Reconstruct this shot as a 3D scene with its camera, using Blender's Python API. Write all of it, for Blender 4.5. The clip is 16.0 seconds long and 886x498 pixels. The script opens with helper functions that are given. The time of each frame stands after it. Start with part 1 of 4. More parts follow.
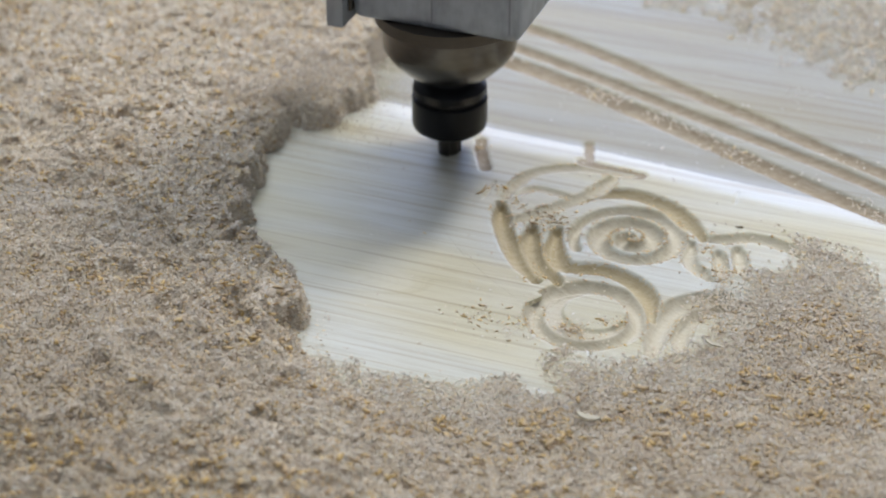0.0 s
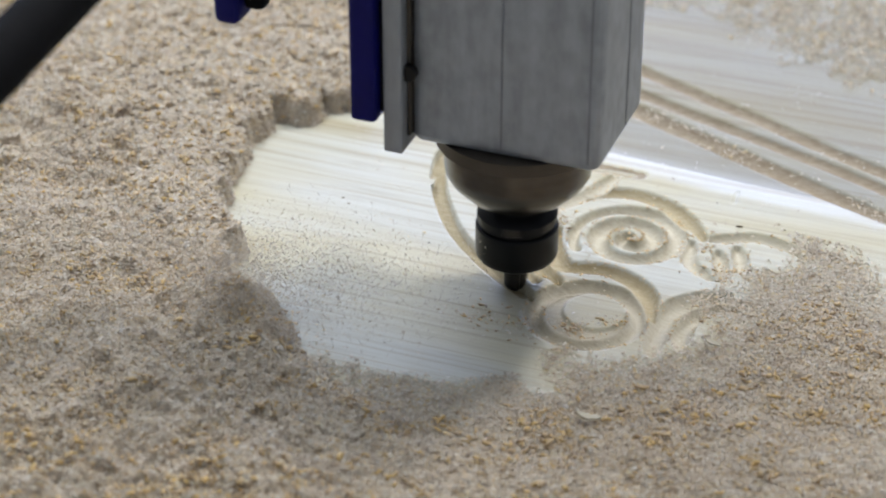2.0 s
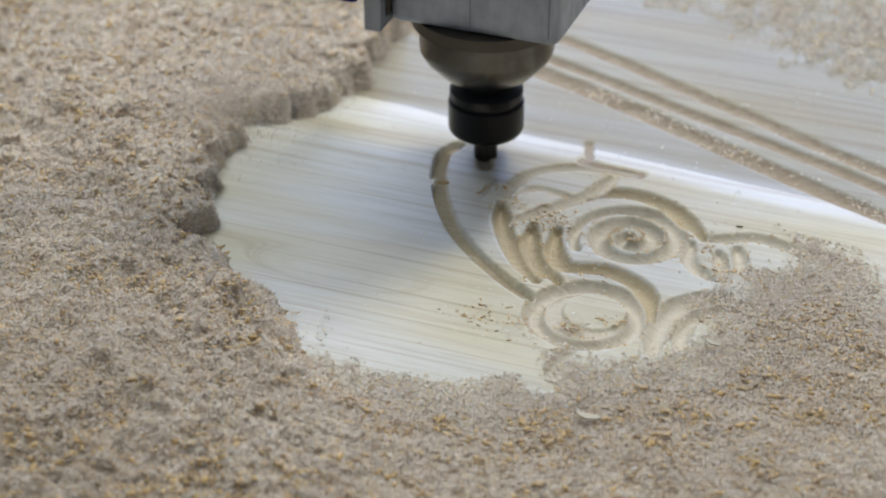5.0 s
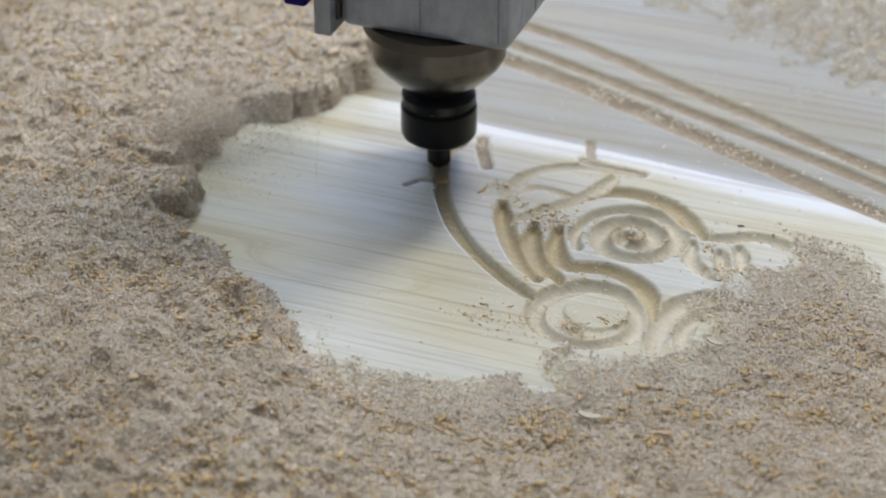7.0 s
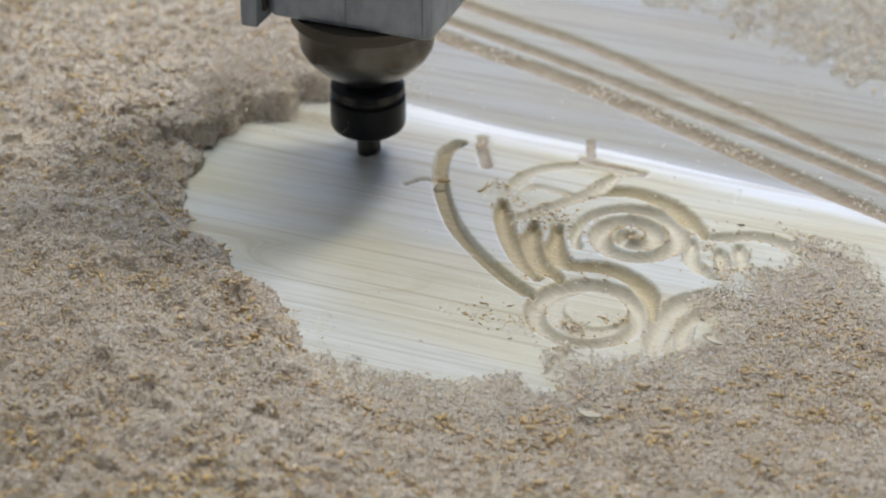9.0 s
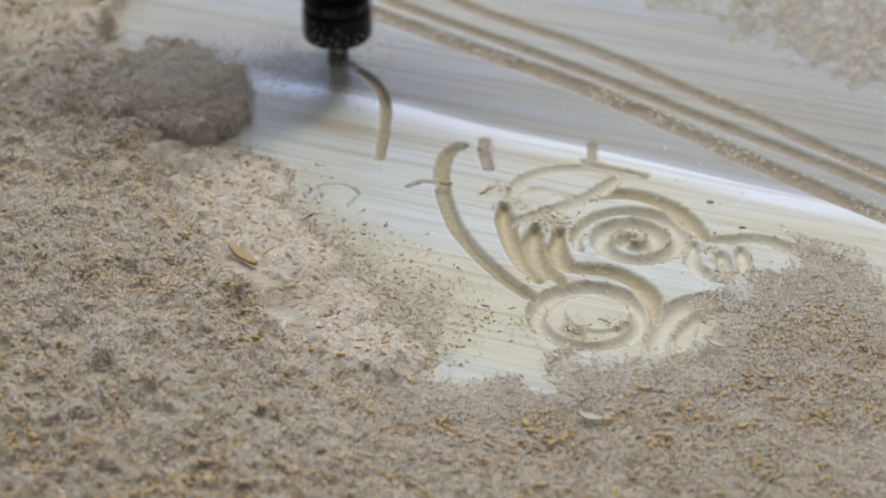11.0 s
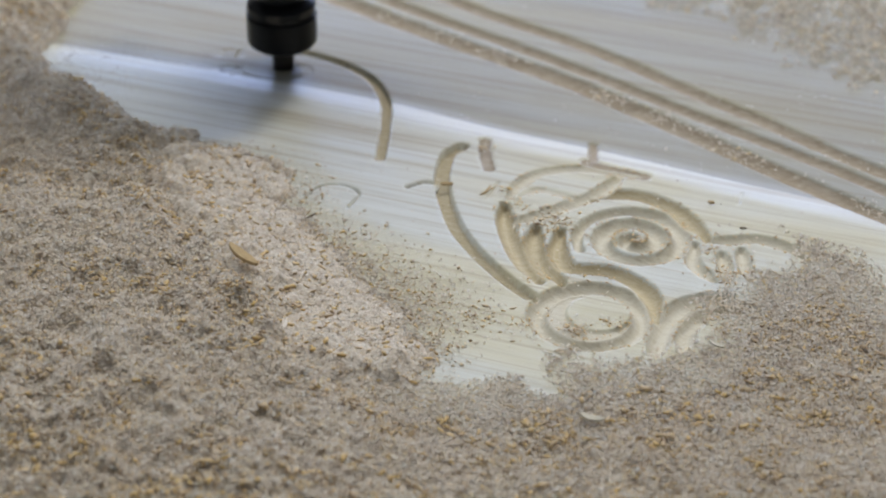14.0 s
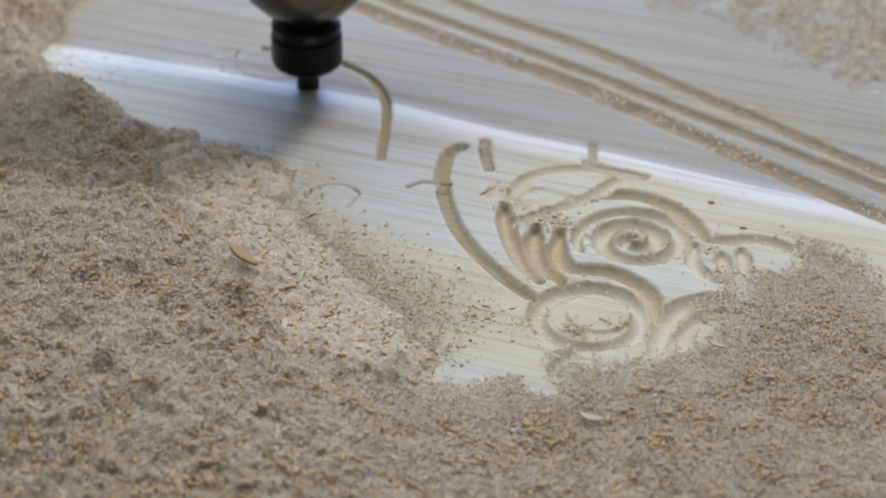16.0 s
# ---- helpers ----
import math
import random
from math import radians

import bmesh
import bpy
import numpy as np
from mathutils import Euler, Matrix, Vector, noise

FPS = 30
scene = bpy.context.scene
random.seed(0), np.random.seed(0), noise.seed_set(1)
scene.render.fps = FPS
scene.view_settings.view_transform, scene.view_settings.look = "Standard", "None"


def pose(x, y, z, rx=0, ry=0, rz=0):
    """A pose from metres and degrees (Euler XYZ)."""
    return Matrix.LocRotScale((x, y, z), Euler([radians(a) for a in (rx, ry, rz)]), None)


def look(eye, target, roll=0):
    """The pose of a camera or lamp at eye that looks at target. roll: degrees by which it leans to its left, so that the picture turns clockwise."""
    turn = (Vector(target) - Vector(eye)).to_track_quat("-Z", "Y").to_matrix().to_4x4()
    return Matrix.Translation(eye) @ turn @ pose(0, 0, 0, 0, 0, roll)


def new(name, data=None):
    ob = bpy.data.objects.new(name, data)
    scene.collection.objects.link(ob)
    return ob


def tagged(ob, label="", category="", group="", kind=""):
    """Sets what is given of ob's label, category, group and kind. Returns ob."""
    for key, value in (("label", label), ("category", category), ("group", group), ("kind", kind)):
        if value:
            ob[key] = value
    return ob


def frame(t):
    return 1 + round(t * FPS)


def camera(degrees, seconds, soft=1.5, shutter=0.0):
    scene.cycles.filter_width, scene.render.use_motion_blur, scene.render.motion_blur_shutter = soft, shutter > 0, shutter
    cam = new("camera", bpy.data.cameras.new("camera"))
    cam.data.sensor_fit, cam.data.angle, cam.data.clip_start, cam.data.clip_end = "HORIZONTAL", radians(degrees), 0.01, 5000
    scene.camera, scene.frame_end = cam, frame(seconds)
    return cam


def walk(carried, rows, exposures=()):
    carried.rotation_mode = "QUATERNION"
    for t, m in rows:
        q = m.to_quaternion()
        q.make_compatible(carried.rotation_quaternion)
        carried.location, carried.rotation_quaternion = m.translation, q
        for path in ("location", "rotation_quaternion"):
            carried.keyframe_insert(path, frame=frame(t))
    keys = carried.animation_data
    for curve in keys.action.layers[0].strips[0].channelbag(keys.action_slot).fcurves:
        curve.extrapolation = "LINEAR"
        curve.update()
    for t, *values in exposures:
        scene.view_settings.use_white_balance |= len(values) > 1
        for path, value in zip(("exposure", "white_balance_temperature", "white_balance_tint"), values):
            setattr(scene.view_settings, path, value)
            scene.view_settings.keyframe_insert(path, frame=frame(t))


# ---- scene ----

# ---- camera: a tele lens on a stand beside the machine, trembling a little ----
cam = camera(22, 16.0, soft=2.0, shutter=0.5)
EYE = Vector((0, -1.204, 0.7525))
cam.data.dof.use_dof = True
cam.data.dof.focus_distance = 1.37
cam.data.dof.aperture_fstop = 5.6


def aim(right, down):
    """The camera's pose, turned by so many thousandths of its focal length."""
    return Matrix.Translation(EYE) @ pose(0, 0, 0, 58.0 + down * 0.0573, 0, right * 0.0573 * 1.18)


walk(cam, [(0.0, aim(0, 0)), (1.0, aim(0, 0)), (2.0, aim(0, -0.25)), (3.0, aim(0, -0.25)), (3.7, aim(0, 0)),
           (4.2, aim(0, 0)), (6.3, aim(0, -0.7)), (6.7, aim(0.2, -0.7)), (7.0, aim(0.6, -0.6)), (8.0, aim(0.6, -0.6)),
           (8.5, aim(0.6, -1.0)), (9.2, aim(0.65, -1.0)), (11.3, aim(1.3, 0.1)), (12.0, aim(1.4, 0.1)),
           (12.5, aim(2.2, 0.75)), (13.0, aim(1.7, 0.4)), (14.0, aim(1.6, 0.25)), (16.0, aim(1.55, 0.25))],
     exposures=[(0.0, -0.90), (3.0, -0.84), (4.0, -0.90), (6.5, -0.98), (9.0, -0.98), (12.0, -1.22), (16.0, -1.26)])

# ---- light: a workshop with ceiling lamps and a window in its far wall ----
world = bpy.data.worlds.new("sky")
scene.world = world
world.use_nodes = True
sky = world.node_tree.nodes.new("ShaderNodeTexSky")
sky.sky_type, sky.sun_disc, sky.sun_elevation, sky.sun_rotation = "NISHITA", False, radians(35), radians(20)
world.node_tree.links.new(sky.outputs[0], world.node_tree.nodes["Background"].inputs[0])
world.node_tree.nodes["Background"].inputs[1].default_value = 0.1


def area_lamp(name, at, target, width, depth, watts, colour):
    data = bpy.data.lights.new(name, "AREA")
    data.shape, data.size, data.size_y, data.energy, data.color = "RECTANGLE", width, depth, watts, colour
    ob = new(name, data)
    ob.matrix_basis = look(at, target)
    return ob


area_lamp("hanging_lamp", (1.30, 1.35, 3.10), (0, 0.1, 0), 0.55, 0.55, 125, (1.0, 0.97, 0.95))
# an added fill without any fixture, to brighten the back left of the heap
area_lamp("gantry_lamp", (-0.45, 0.80, 1.40), (-0.15, 0.2, 0), 0.9, 0.9, 23, (0.88, 0.93, 1.0))
area_lamp("ceiling_lamp", (-1.2, 1.2, 6.6), (-0.2, 0.1, 0), 4.2, 4.2, 290, (0.86, 0.92, 1.0))
area_lamp("window_light", (0.3, 3.45, 0.68), (0.2, 0.2, 0.1), 4.0, 0.9, 124, (0.42, 0.56, 1.0))

# ---- materials ----


def nodes_of(name):
    m = bpy.data.materials.new(name)
    m.use_nodes = True
    return m, m.node_tree, m.node_tree.nodes["Principled BSDF"]


def node(tree, kind, **inputs):
    n = tree.nodes.new(kind)
    for key, value in inputs.items():
        n.inputs[key.replace("_", " ")].default_value = value
    return n


def ramp(tree, source, stops):
    r = tree.nodes.new("ShaderNodeValToRGB")
    while len(r.color_ramp.elements) < len(stops):
        r.color_ramp.elements.new(0.5)
    for e, (p, c) in zip(r.color_ramp.elements, stops):
        e.position, e.color = p, (*c, 1)
    tree.links.new(source, r.inputs[0])
    return r.outputs[0]


def mix(tree, fac, a, b, how="MIX"):
    n = tree.nodes.new("ShaderNodeMix")
    n.data_type, n.blend_type = "RGBA", how
    for value, socket in ((fac, n.inputs[0]), (a, n.inputs[6]), (b, n.inputs[7])):
        if isinstance(value, bpy.types.NodeSocket):
            tree.links.new(value, socket)
        elif isinstance(value, tuple):
            socket.default_value = (*value, 1)
        else:
            socket.default_value = value
    return n.outputs[2]


def bump(tree, shader, height, strength, distance):
    n = node(tree, "ShaderNodeBump", Strength=strength, Distance=distance)
    tree.links.new(height, n.inputs["Height"])
    tree.links.new(n.outputs[0], shader.inputs["Normal"])


def stretched(tree, turn, scale):
    """Object coordinates, first turned in the plane, then scaled."""
    tc = tree.nodes.new("ShaderNodeTexCoord")
    rot, mp = tree.nodes.new("ShaderNodeMapping"), tree.nodes.new("ShaderNodeMapping")
    rot.inputs["Rotation"].default_value = (0, 0, radians(turn))
    mp.inputs["Scale"].default_value = scale
    tree.links.new(tc.outputs["Object"], rot.inputs[0])
    tree.links.new(rot.outputs[0], mp.inputs[0])
    return mp.outputs[0]


def wood_material(name, cast):
    m, t, p = nodes_of(name)
    # the broad bands of the growth rings run along the board
    warp = node(t, "ShaderNodeTexNoise", Scale=5.0, Detail=3.0, Roughness=0.5)
    t.links.new(stretched(t, 20.5, (0.5, 2.2, 1)), warp.inputs[0])
    rings = node(t, "ShaderNodeTexNoise", Scale=9.0, Detail=4.0, Roughness=0.62, Distortion=0.25)
    # the grain bends round a small knot
    far = node(t, "ShaderNodeVectorMath")
    far.operation = "DISTANCE"
    t.links.new(stretched(t, 20.5, (0.5, 1.6, 1)), far.inputs[0])
    far.inputs[1].default_value = ((-0.068 * 0.937 + 0.030 * 0.35) * 0.5, (-0.068 * 0.35 - 0.030 * 0.937) * 1.6, 0)
    near = node(t, "ShaderNodeMapRange")
    near.interpolation_type = "SMOOTHERSTEP"
    for key, value in (("From Min", 0.0), ("From Max", 0.05), ("To Min", 0.22), ("To Max", 0.0)):
        near.inputs[key].default_value = value
    t.links.new(far.outputs["Value"], near.inputs[0])
    bent = node(t, "ShaderNodeVectorMath")
    t.links.new(stretched(t, 20.5, (0.22, 5.0, 1)), bent.inputs[0])
    push = node(t, "ShaderNodeCombineXYZ")
    t.links.new(near.outputs[0], push.inputs[1])
    t.links.new(push.outputs[0], bent.inputs[1])
    t.links.new(bent.outputs[0], rings.inputs[0])
    fine = node(t, "ShaderNodeTexNoise", Scale=60.0, Detail=5.0, Roughness=0.75, Distortion=0.6)
    t.links.new(stretched(t, 20.5, (0.12, 3.6, 1)), fine.inputs[0])
    fleck = node(t, "ShaderNodeTexNoise", Scale=22.0, Detail=2.0)
    t.links.new(stretched(t, 21.5, (0.5, 9.0, 1)), fleck.inputs[0])
    base = ramp(t, rings.outputs[0], [(0.30, (0.36, 0.30, 0.20)), (0.41, (0.56, 0.53, 0.43)), (0.55, (0.64, 0.625, 0.56)), (0.68, (0.54, 0.485, 0.36))])
    tint = ramp(t, warp.outputs[0], [(0.42, (0.64, 0.635, 0.59)), (0.58, (0.64, 0.56, 0.35))])
    c = mix(t, 0.5, base, tint)
    c = mix(t, 0.36, c, ramp(t, fine.outputs[0], [(0.36, (0.50, 0.43, 0.31)), (0.50, (0.80, 0.78, 0.72)), (0.7, (0.90, 0.90, 0.88))]), "MULTIPLY")
    line = node(t, "ShaderNodeTexNoise", Scale=24.0, Detail=3.0, Roughness=0.6, Distortion=0.4)
    t.links.new(stretched(t, 21.0, (0.05, 7.0, 1)), line.inputs[0])
    c = mix(t, ramp(t, line.outputs[0], [(0.56, (0, 0, 0)), (0.62, (0.50, 0.50, 0.50)), (0.72, (0.15, 0.15, 0.15))]), c, (0.37, 0.29, 0.16))
    c = mix(t, ramp(t, fleck.outputs[0], [(0.70, (0, 0, 0)), (0.80, (0.5, 0.5, 0.5))]), c, (0.36, 0.27, 0.15))
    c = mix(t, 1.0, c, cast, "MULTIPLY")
    t.links.new(c, p.inputs["Base Color"])
    p.inputs["Roughness"].default_value = 0.34
    p.inputs["Specular IOR Level"].default_value = 0.5
    bump(t, p, fine.outputs[0], 0.35, 0.0006)
    return m


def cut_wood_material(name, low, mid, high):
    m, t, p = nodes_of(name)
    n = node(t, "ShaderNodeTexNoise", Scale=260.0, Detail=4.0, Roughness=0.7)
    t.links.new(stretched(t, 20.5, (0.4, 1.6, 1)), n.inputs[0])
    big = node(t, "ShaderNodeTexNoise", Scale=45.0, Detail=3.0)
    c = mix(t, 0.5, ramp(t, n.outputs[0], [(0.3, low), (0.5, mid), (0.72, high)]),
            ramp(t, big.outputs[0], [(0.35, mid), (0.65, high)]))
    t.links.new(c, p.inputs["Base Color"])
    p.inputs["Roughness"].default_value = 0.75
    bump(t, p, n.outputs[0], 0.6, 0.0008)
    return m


def thin_light(t, p, colour, share):
    """Lets light through thin shavings."""
    through_it, both = t.nodes.new("ShaderNodeBsdfTranslucent"), node(t, "ShaderNodeMixShader", Fac=share)
    t.links.new(colour, through_it.inputs[0])
    t.links.new(p.outputs[0], both.inputs[1])
    t.links.new(through_it.outputs[0], both.inputs[2])
    t.links.new(both.outputs[0], t.nodes["Material Output"].inputs[0])


def own_place(t):
    """Object coordinates, moved by a random stretch for each object, so that no two pieces share their stains."""
    tc, info, add = t.nodes.new("ShaderNodeTexCoord"), t.nodes.new("ShaderNodeObjectInfo"), node(t, "ShaderNodeVectorMath")
    far = node(t, "ShaderNodeMath")
    far.operation, far.inputs[1].default_value = "MULTIPLY", 7.0
    t.links.new(info.outputs["Random"], far.inputs[0])
    t.links.new(tc.outputs["Object"], add.inputs[0])
    t.links.new(far.outputs[0], add.inputs[1])
    return add.outputs[0]


def chip_material():
    m, t, p = nodes_of("sawdust")
    g = t.nodes.new("ShaderNodeNewGeometry")
    c = ramp(t, g.outputs["Random Per Island"], [(0.0, (0.543, 0.45, 0.343)), (0.10, (0.678, 0.6, 0.498)), (0.40, (0.765, 0.7, 0.608)),
                                                  (0.70, (0.814, 0.765, 0.686)), (0.90, (0.852, 0.84, 0.801)), (0.95, (0.814, 0.71, 0.488)), (1.0, (0.775, 0.62, 0.354))])
    n = node(t, "ShaderNodeTexNoise", Scale=30.0, Detail=3.0)
    clump = node(t, "ShaderNodeTexNoise", Scale=130.0, Detail=2.5)
    place = own_place(t)
    t.links.new(place, clump.inputs[0])
    t.links.new(place, n.inputs[0])
    c = mix(t, 0.5, c, ramp(t, n.outputs[0], [(0.35, (0.833, 0.8, 0.769)), (0.62, (1.0, 0.99, 0.96))]), "MULTIPLY")
    c = mix(t, 0.6, c, ramp(t, clump.outputs[0], [(0.32, (0.639, 0.55, 0.457)), (0.43, (0.92, 0.93, 0.935)), (0.60, (1.0, 1.0, 1.0)), (0.70, (1.0, 0.90, 0.70))]), "MULTIPLY")
    t.links.new(c, p.inputs["Base Color"])
    p.inputs["Roughness"].default_value = 0.8
    p.inputs["Specular IOR Level"].default_value = 0.2
    thin_light(t, p, c, 0.42)
    return m


def flake_material():
    m, t, p = nodes_of("ochre_flakes")
    g = t.nodes.new("ShaderNodeNewGeometry")
    place = own_place(t)
    n = node(t, "ShaderNodeTexNoise", Scale=140.0, Detail=1.0)
    t.links.new(place, n.inputs[0])
    spread = node(t, "ShaderNodeMapRange")
    for key, value in (("From Min", 0.3), ("From Max", 0.7), ("To Min", 0.0), ("To Max", 0.5)):
        spread.inputs[key].default_value = value
    t.links.new(n.outputs[0], spread.inputs[0])
    both = node(t, "ShaderNodeMath")
    both.operation, both.inputs[2].default_value = "MULTIPLY_ADD", 0.0
    both.inputs[1].default_value = 0.5
    t.links.new(g.outputs["Random Per Island"], both.inputs[0])
    t.links.new(spread.outputs[0], both.inputs[2])
    c = ramp(t, both.outputs[0], [(0.0, (0.38, 0.27, 0.16)), (0.25, (0.58, 0.44, 0.28)), (0.45, (0.74, 0.59, 0.38)), (0.68, (0.80, 0.59, 0.25)), (1.0, (0.82, 0.70, 0.50))])
    t.links.new(c, p.inputs["Base Color"])
    p.inputs["Roughness"].default_value = 0.75
    thin_light(t, p, c, 0.3)
    return m


def heap_material():
    m, t, p = nodes_of("sawdust_bed")
    n = node(t, "ShaderNodeTexNoise", Scale=420.0, Detail=3.0, Roughness=0.7)
    v = node(t, "ShaderNodeTexNoise", Scale=60.0, Detail=3.0)
    clump = node(t, "ShaderNodeTexNoise", Scale=130.0, Detail=2.5)
    grain = node(t, "ShaderNodeTexVoronoi", Scale=620.0, Randomness=1.0)
    place = own_place(t)
    for x in (n, v, clump, grain):
        t.links.new(place, x.inputs[0])
    one = t.nodes.new("ShaderNodeSeparateColor")
    t.links.new(grain.outputs["Color"], one.inputs[0])
    c = ramp(t, one.outputs[0], [(0.0, (0.445, 0.35, 0.249)), (0.2, (0.601, 0.51, 0.406)), (0.6, (0.688, 0.61, 0.508)), (0.88, (0.765, 0.71, 0.623)), (1.0, (0.698, 0.55, 0.323))])
    c = mix(t, 0.4, c, ramp(t, v.outputs[0], [(0.35, (0.562, 0.48, 0.384)), (0.65, (0.688, 0.63, 0.54))]))
    c = mix(t, 0.6, c, ramp(t, clump.outputs[0], [(0.32, (0.601, 0.51, 0.415)), (0.43, (0.891, 0.9, 0.903)), (0.60, (1.0, 1.0, 1.0)), (0.70, (1.0, 0.88, 0.66))]), "MULTIPLY")
    t.links.new(c, p.inputs["Base Color"])
    p.inputs["Roughness"].default_value = 0.9
    bump(t, p, n.outputs[0], 0.9, 0.002)
    return m


def metal_material(name, colour, rough, metallic, grain=(1, 1, 1), scale=60.0, dark=0.75):
    m, t, p = nodes_of(name)
    n = node(t, "ShaderNodeTexNoise", Scale=scale, Detail=4.0, Roughness=0.65)
    t.links.new(stretched(t, 0, grain), n.inputs[0])
    big = node(t, "ShaderNodeTexNoise", Scale=14.0, Detail=3.0)
    c = mix(t, 0.5, colour, ramp(t, n.outputs[0], [(0.35, tuple(x * dark for x in colour)), (0.65, tuple(min(1, x * 1.15) for x in colour))]))
    c = mix(t, 0.35, c, ramp(t, big.outputs[0], [(0.35, tuple(x * dark for x in colour)), (0.62, colour)]))
    t.links.new(c, p.inputs["Base Color"])
    p.inputs["Metallic"].default_value = metallic
    r = t.nodes.new("ShaderNodeMapRange")
    r.inputs["To Min"].default_value, r.inputs["To Max"].default_value = rough * 0.75, min(1, rough * 1.3)
    t.links.new(n.outputs[0], r.inputs[0])
    t.links.new(r.outputs[0], p.inputs["Roughness"])
    bump(t, p, n.outputs[0], 0.12, 0.0004)
    return m


# one wood twice: as it is, and multiplied darker and greyer for the far field
WOOD, FAR_WOOD = wood_material("pale_planed_wood", (1.04, 1.075, 1.10)), wood_material("greyer_far_wood", (0.60, 0.595, 0.56))
CHIP, HEAP, FLAKE = chip_material(), heap_material(), flake_material()
CUT = cut_wood_material("fresh_cut_wood", (0.46, 0.39, 0.26), (0.60, 0.55, 0.43), (0.67, 0.64, 0.55))
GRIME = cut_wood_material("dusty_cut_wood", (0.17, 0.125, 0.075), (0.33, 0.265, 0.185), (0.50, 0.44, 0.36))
OCHRE = cut_wood_material("ochre_cut_wood", (0.34, 0.25, 0.13), (0.51, 0.43, 0.27), (0.62, 0.56, 0.42))
SPLINTER = cut_wood_material("splinter_wood", (0.30, 0.20, 0.09), (0.44, 0.31, 0.15), (0.54, 0.41, 0.23))
PALE = cut_wood_material("pale_shaving", (0.58, 0.50, 0.40), (0.70, 0.63, 0.54), (0.80, 0.75, 0.68))
DARK = cut_wood_material("dark_splinter", (0.06, 0.045, 0.03), (0.12, 0.09, 0.06), (0.20, 0.15, 0.10))
ALU = metal_material("brushed_aluminium", (0.40, 0.43, 0.475), 0.48, 0.45, (1, 1, 0.12), 70, 0.5)
SEAM = metal_material("dark_seam", (0.27, 0.285, 0.31), 0.6, 0.4)
ALU_PLATE = metal_material("grey_plate", (0.36, 0.385, 0.42), 0.5, 0.5, (1, 1, 0.1), 90)
STEEL = metal_material("turned_steel", (0.13, 0.12, 0.11), 0.22, 1.0, (0.1, 0.1, 3), 90)
BLACK = metal_material("black_oxide_steel", (0.003, 0.0035, 0.005), 0.30, 0.0, (1, 1, 1), 80)
BLACK.node_tree.nodes["Principled BSDF"].inputs["Specular IOR Level"].default_value = 0.22
RIM = metal_material("dark_ring", (0.10, 0.085, 0.07), 0.5, 0.7)
CUTTER = metal_material("dark_carbide", (0.06, 0.055, 0.05), 0.4, 0.8)
BLUE = metal_material("blue_paint", (0.0015, 0.002, 0.12), 0.5, 0.0, (1, 1, 1), 40)
RUBBER = metal_material("black_rubber", (0.006, 0.006, 0.007), 0.95, 0.0)
BLUE.node_tree.nodes["Principled BSDF"].inputs["Specular IOR Level"].default_value = 0.2
RUBBER.node_tree.nodes["Principled BSDF"].inputs["Specular IOR Level"].default_value = 0.1
PLASTER = metal_material("painted_wall", (0.62, 0.62, 0.60), 0.9, 0.0, (1, 1, 1), 8, 0.92)
CONCRETE = metal_material("concrete", (0.30, 0.29, 0.28), 0.85, 0.0, (1, 1, 1), 12, 0.8)
BED = metal_material("machine_bed", (0.22, 0.20, 0.18), 0.6, 0.0, (1, 1, 1), 30)

# ---- mesh helpers ----


def mesh_from(name, verts, faces):
    """A mesh out of an array of places and an array of equal faces."""
    me = bpy.data.meshes.new(name)
    verts, faces = np.asarray(verts, np.float32), np.asarray(faces, np.int32)
    n, k = faces.shape
    me.vertices.add(len(verts))
    me.vertices.foreach_set("co", verts.ravel())
    me.loops.add(n * k)
    me.loops.foreach_set("vertex_index", faces.ravel())
    me.polygons.add(n)
    me.polygons.foreach_set("loop_start", np.arange(0, n * k, k, dtype=np.int32))
    me.update(calc_edges=True)
    me.validate()
    return me


def part(name, bm, material, parent=None, label=""):
    me = bpy.data.meshes.new(name)
    bm.to_mesh(me)
    bm.free()
    me.materials.append(material)
    ob = new(name, me)
    ob.parent = parent
    return tagged(ob, label)


def smooth(me, angle=40):
    me.shade_smooth()
    me.set_sharp_from_angle(angle=radians(angle))


def box(x0, x1, y0, y1, z0, z1, bevel=0.0, segments=2):
    bm = bmesh.new()
    bmesh.ops.create_cube(bm, size=1)
    for v in bm.verts:
        v.co = ((x0 + x1) / 2 + v.co.x * (x1 - x0), (y0 + y1) / 2 + v.co.y * (y1 - y0), (z0 + z1) / 2 + v.co.z * (z1 - z0))
    if bevel:
        bmesh.ops.bevel(bm, geom=bm.edges[:], offset=bevel, segments=segments, affect="EDGES", profile=0.6)
    return bm


def lathe(profile, steps=64, wave=0, dent=0.0):
    """A turned body; with wave and dent, flutes round its side."""
    bm = bmesh.new()
    rings = []
    for r, z in profile:
        ring = []
        for i in range(steps):
            a = 2 * math.pi * i / steps
            k = r - (dent if wave and (i * wave // (steps // 2)) % 2 else 0)
            ring.append(bm.verts.new((k * math.cos(a), k * math.sin(a), z)))
        rings.append(ring)
    for lo, hi in zip(rings, rings[1:]):
        for i in range(steps):
            j = (i + 1) % steps
            bm.faces.new((lo[i], lo[j], hi[j], hi[i]))
    bm.faces.new(rings[0][::-1])
    bm.faces.new(rings[-1])
    return bm


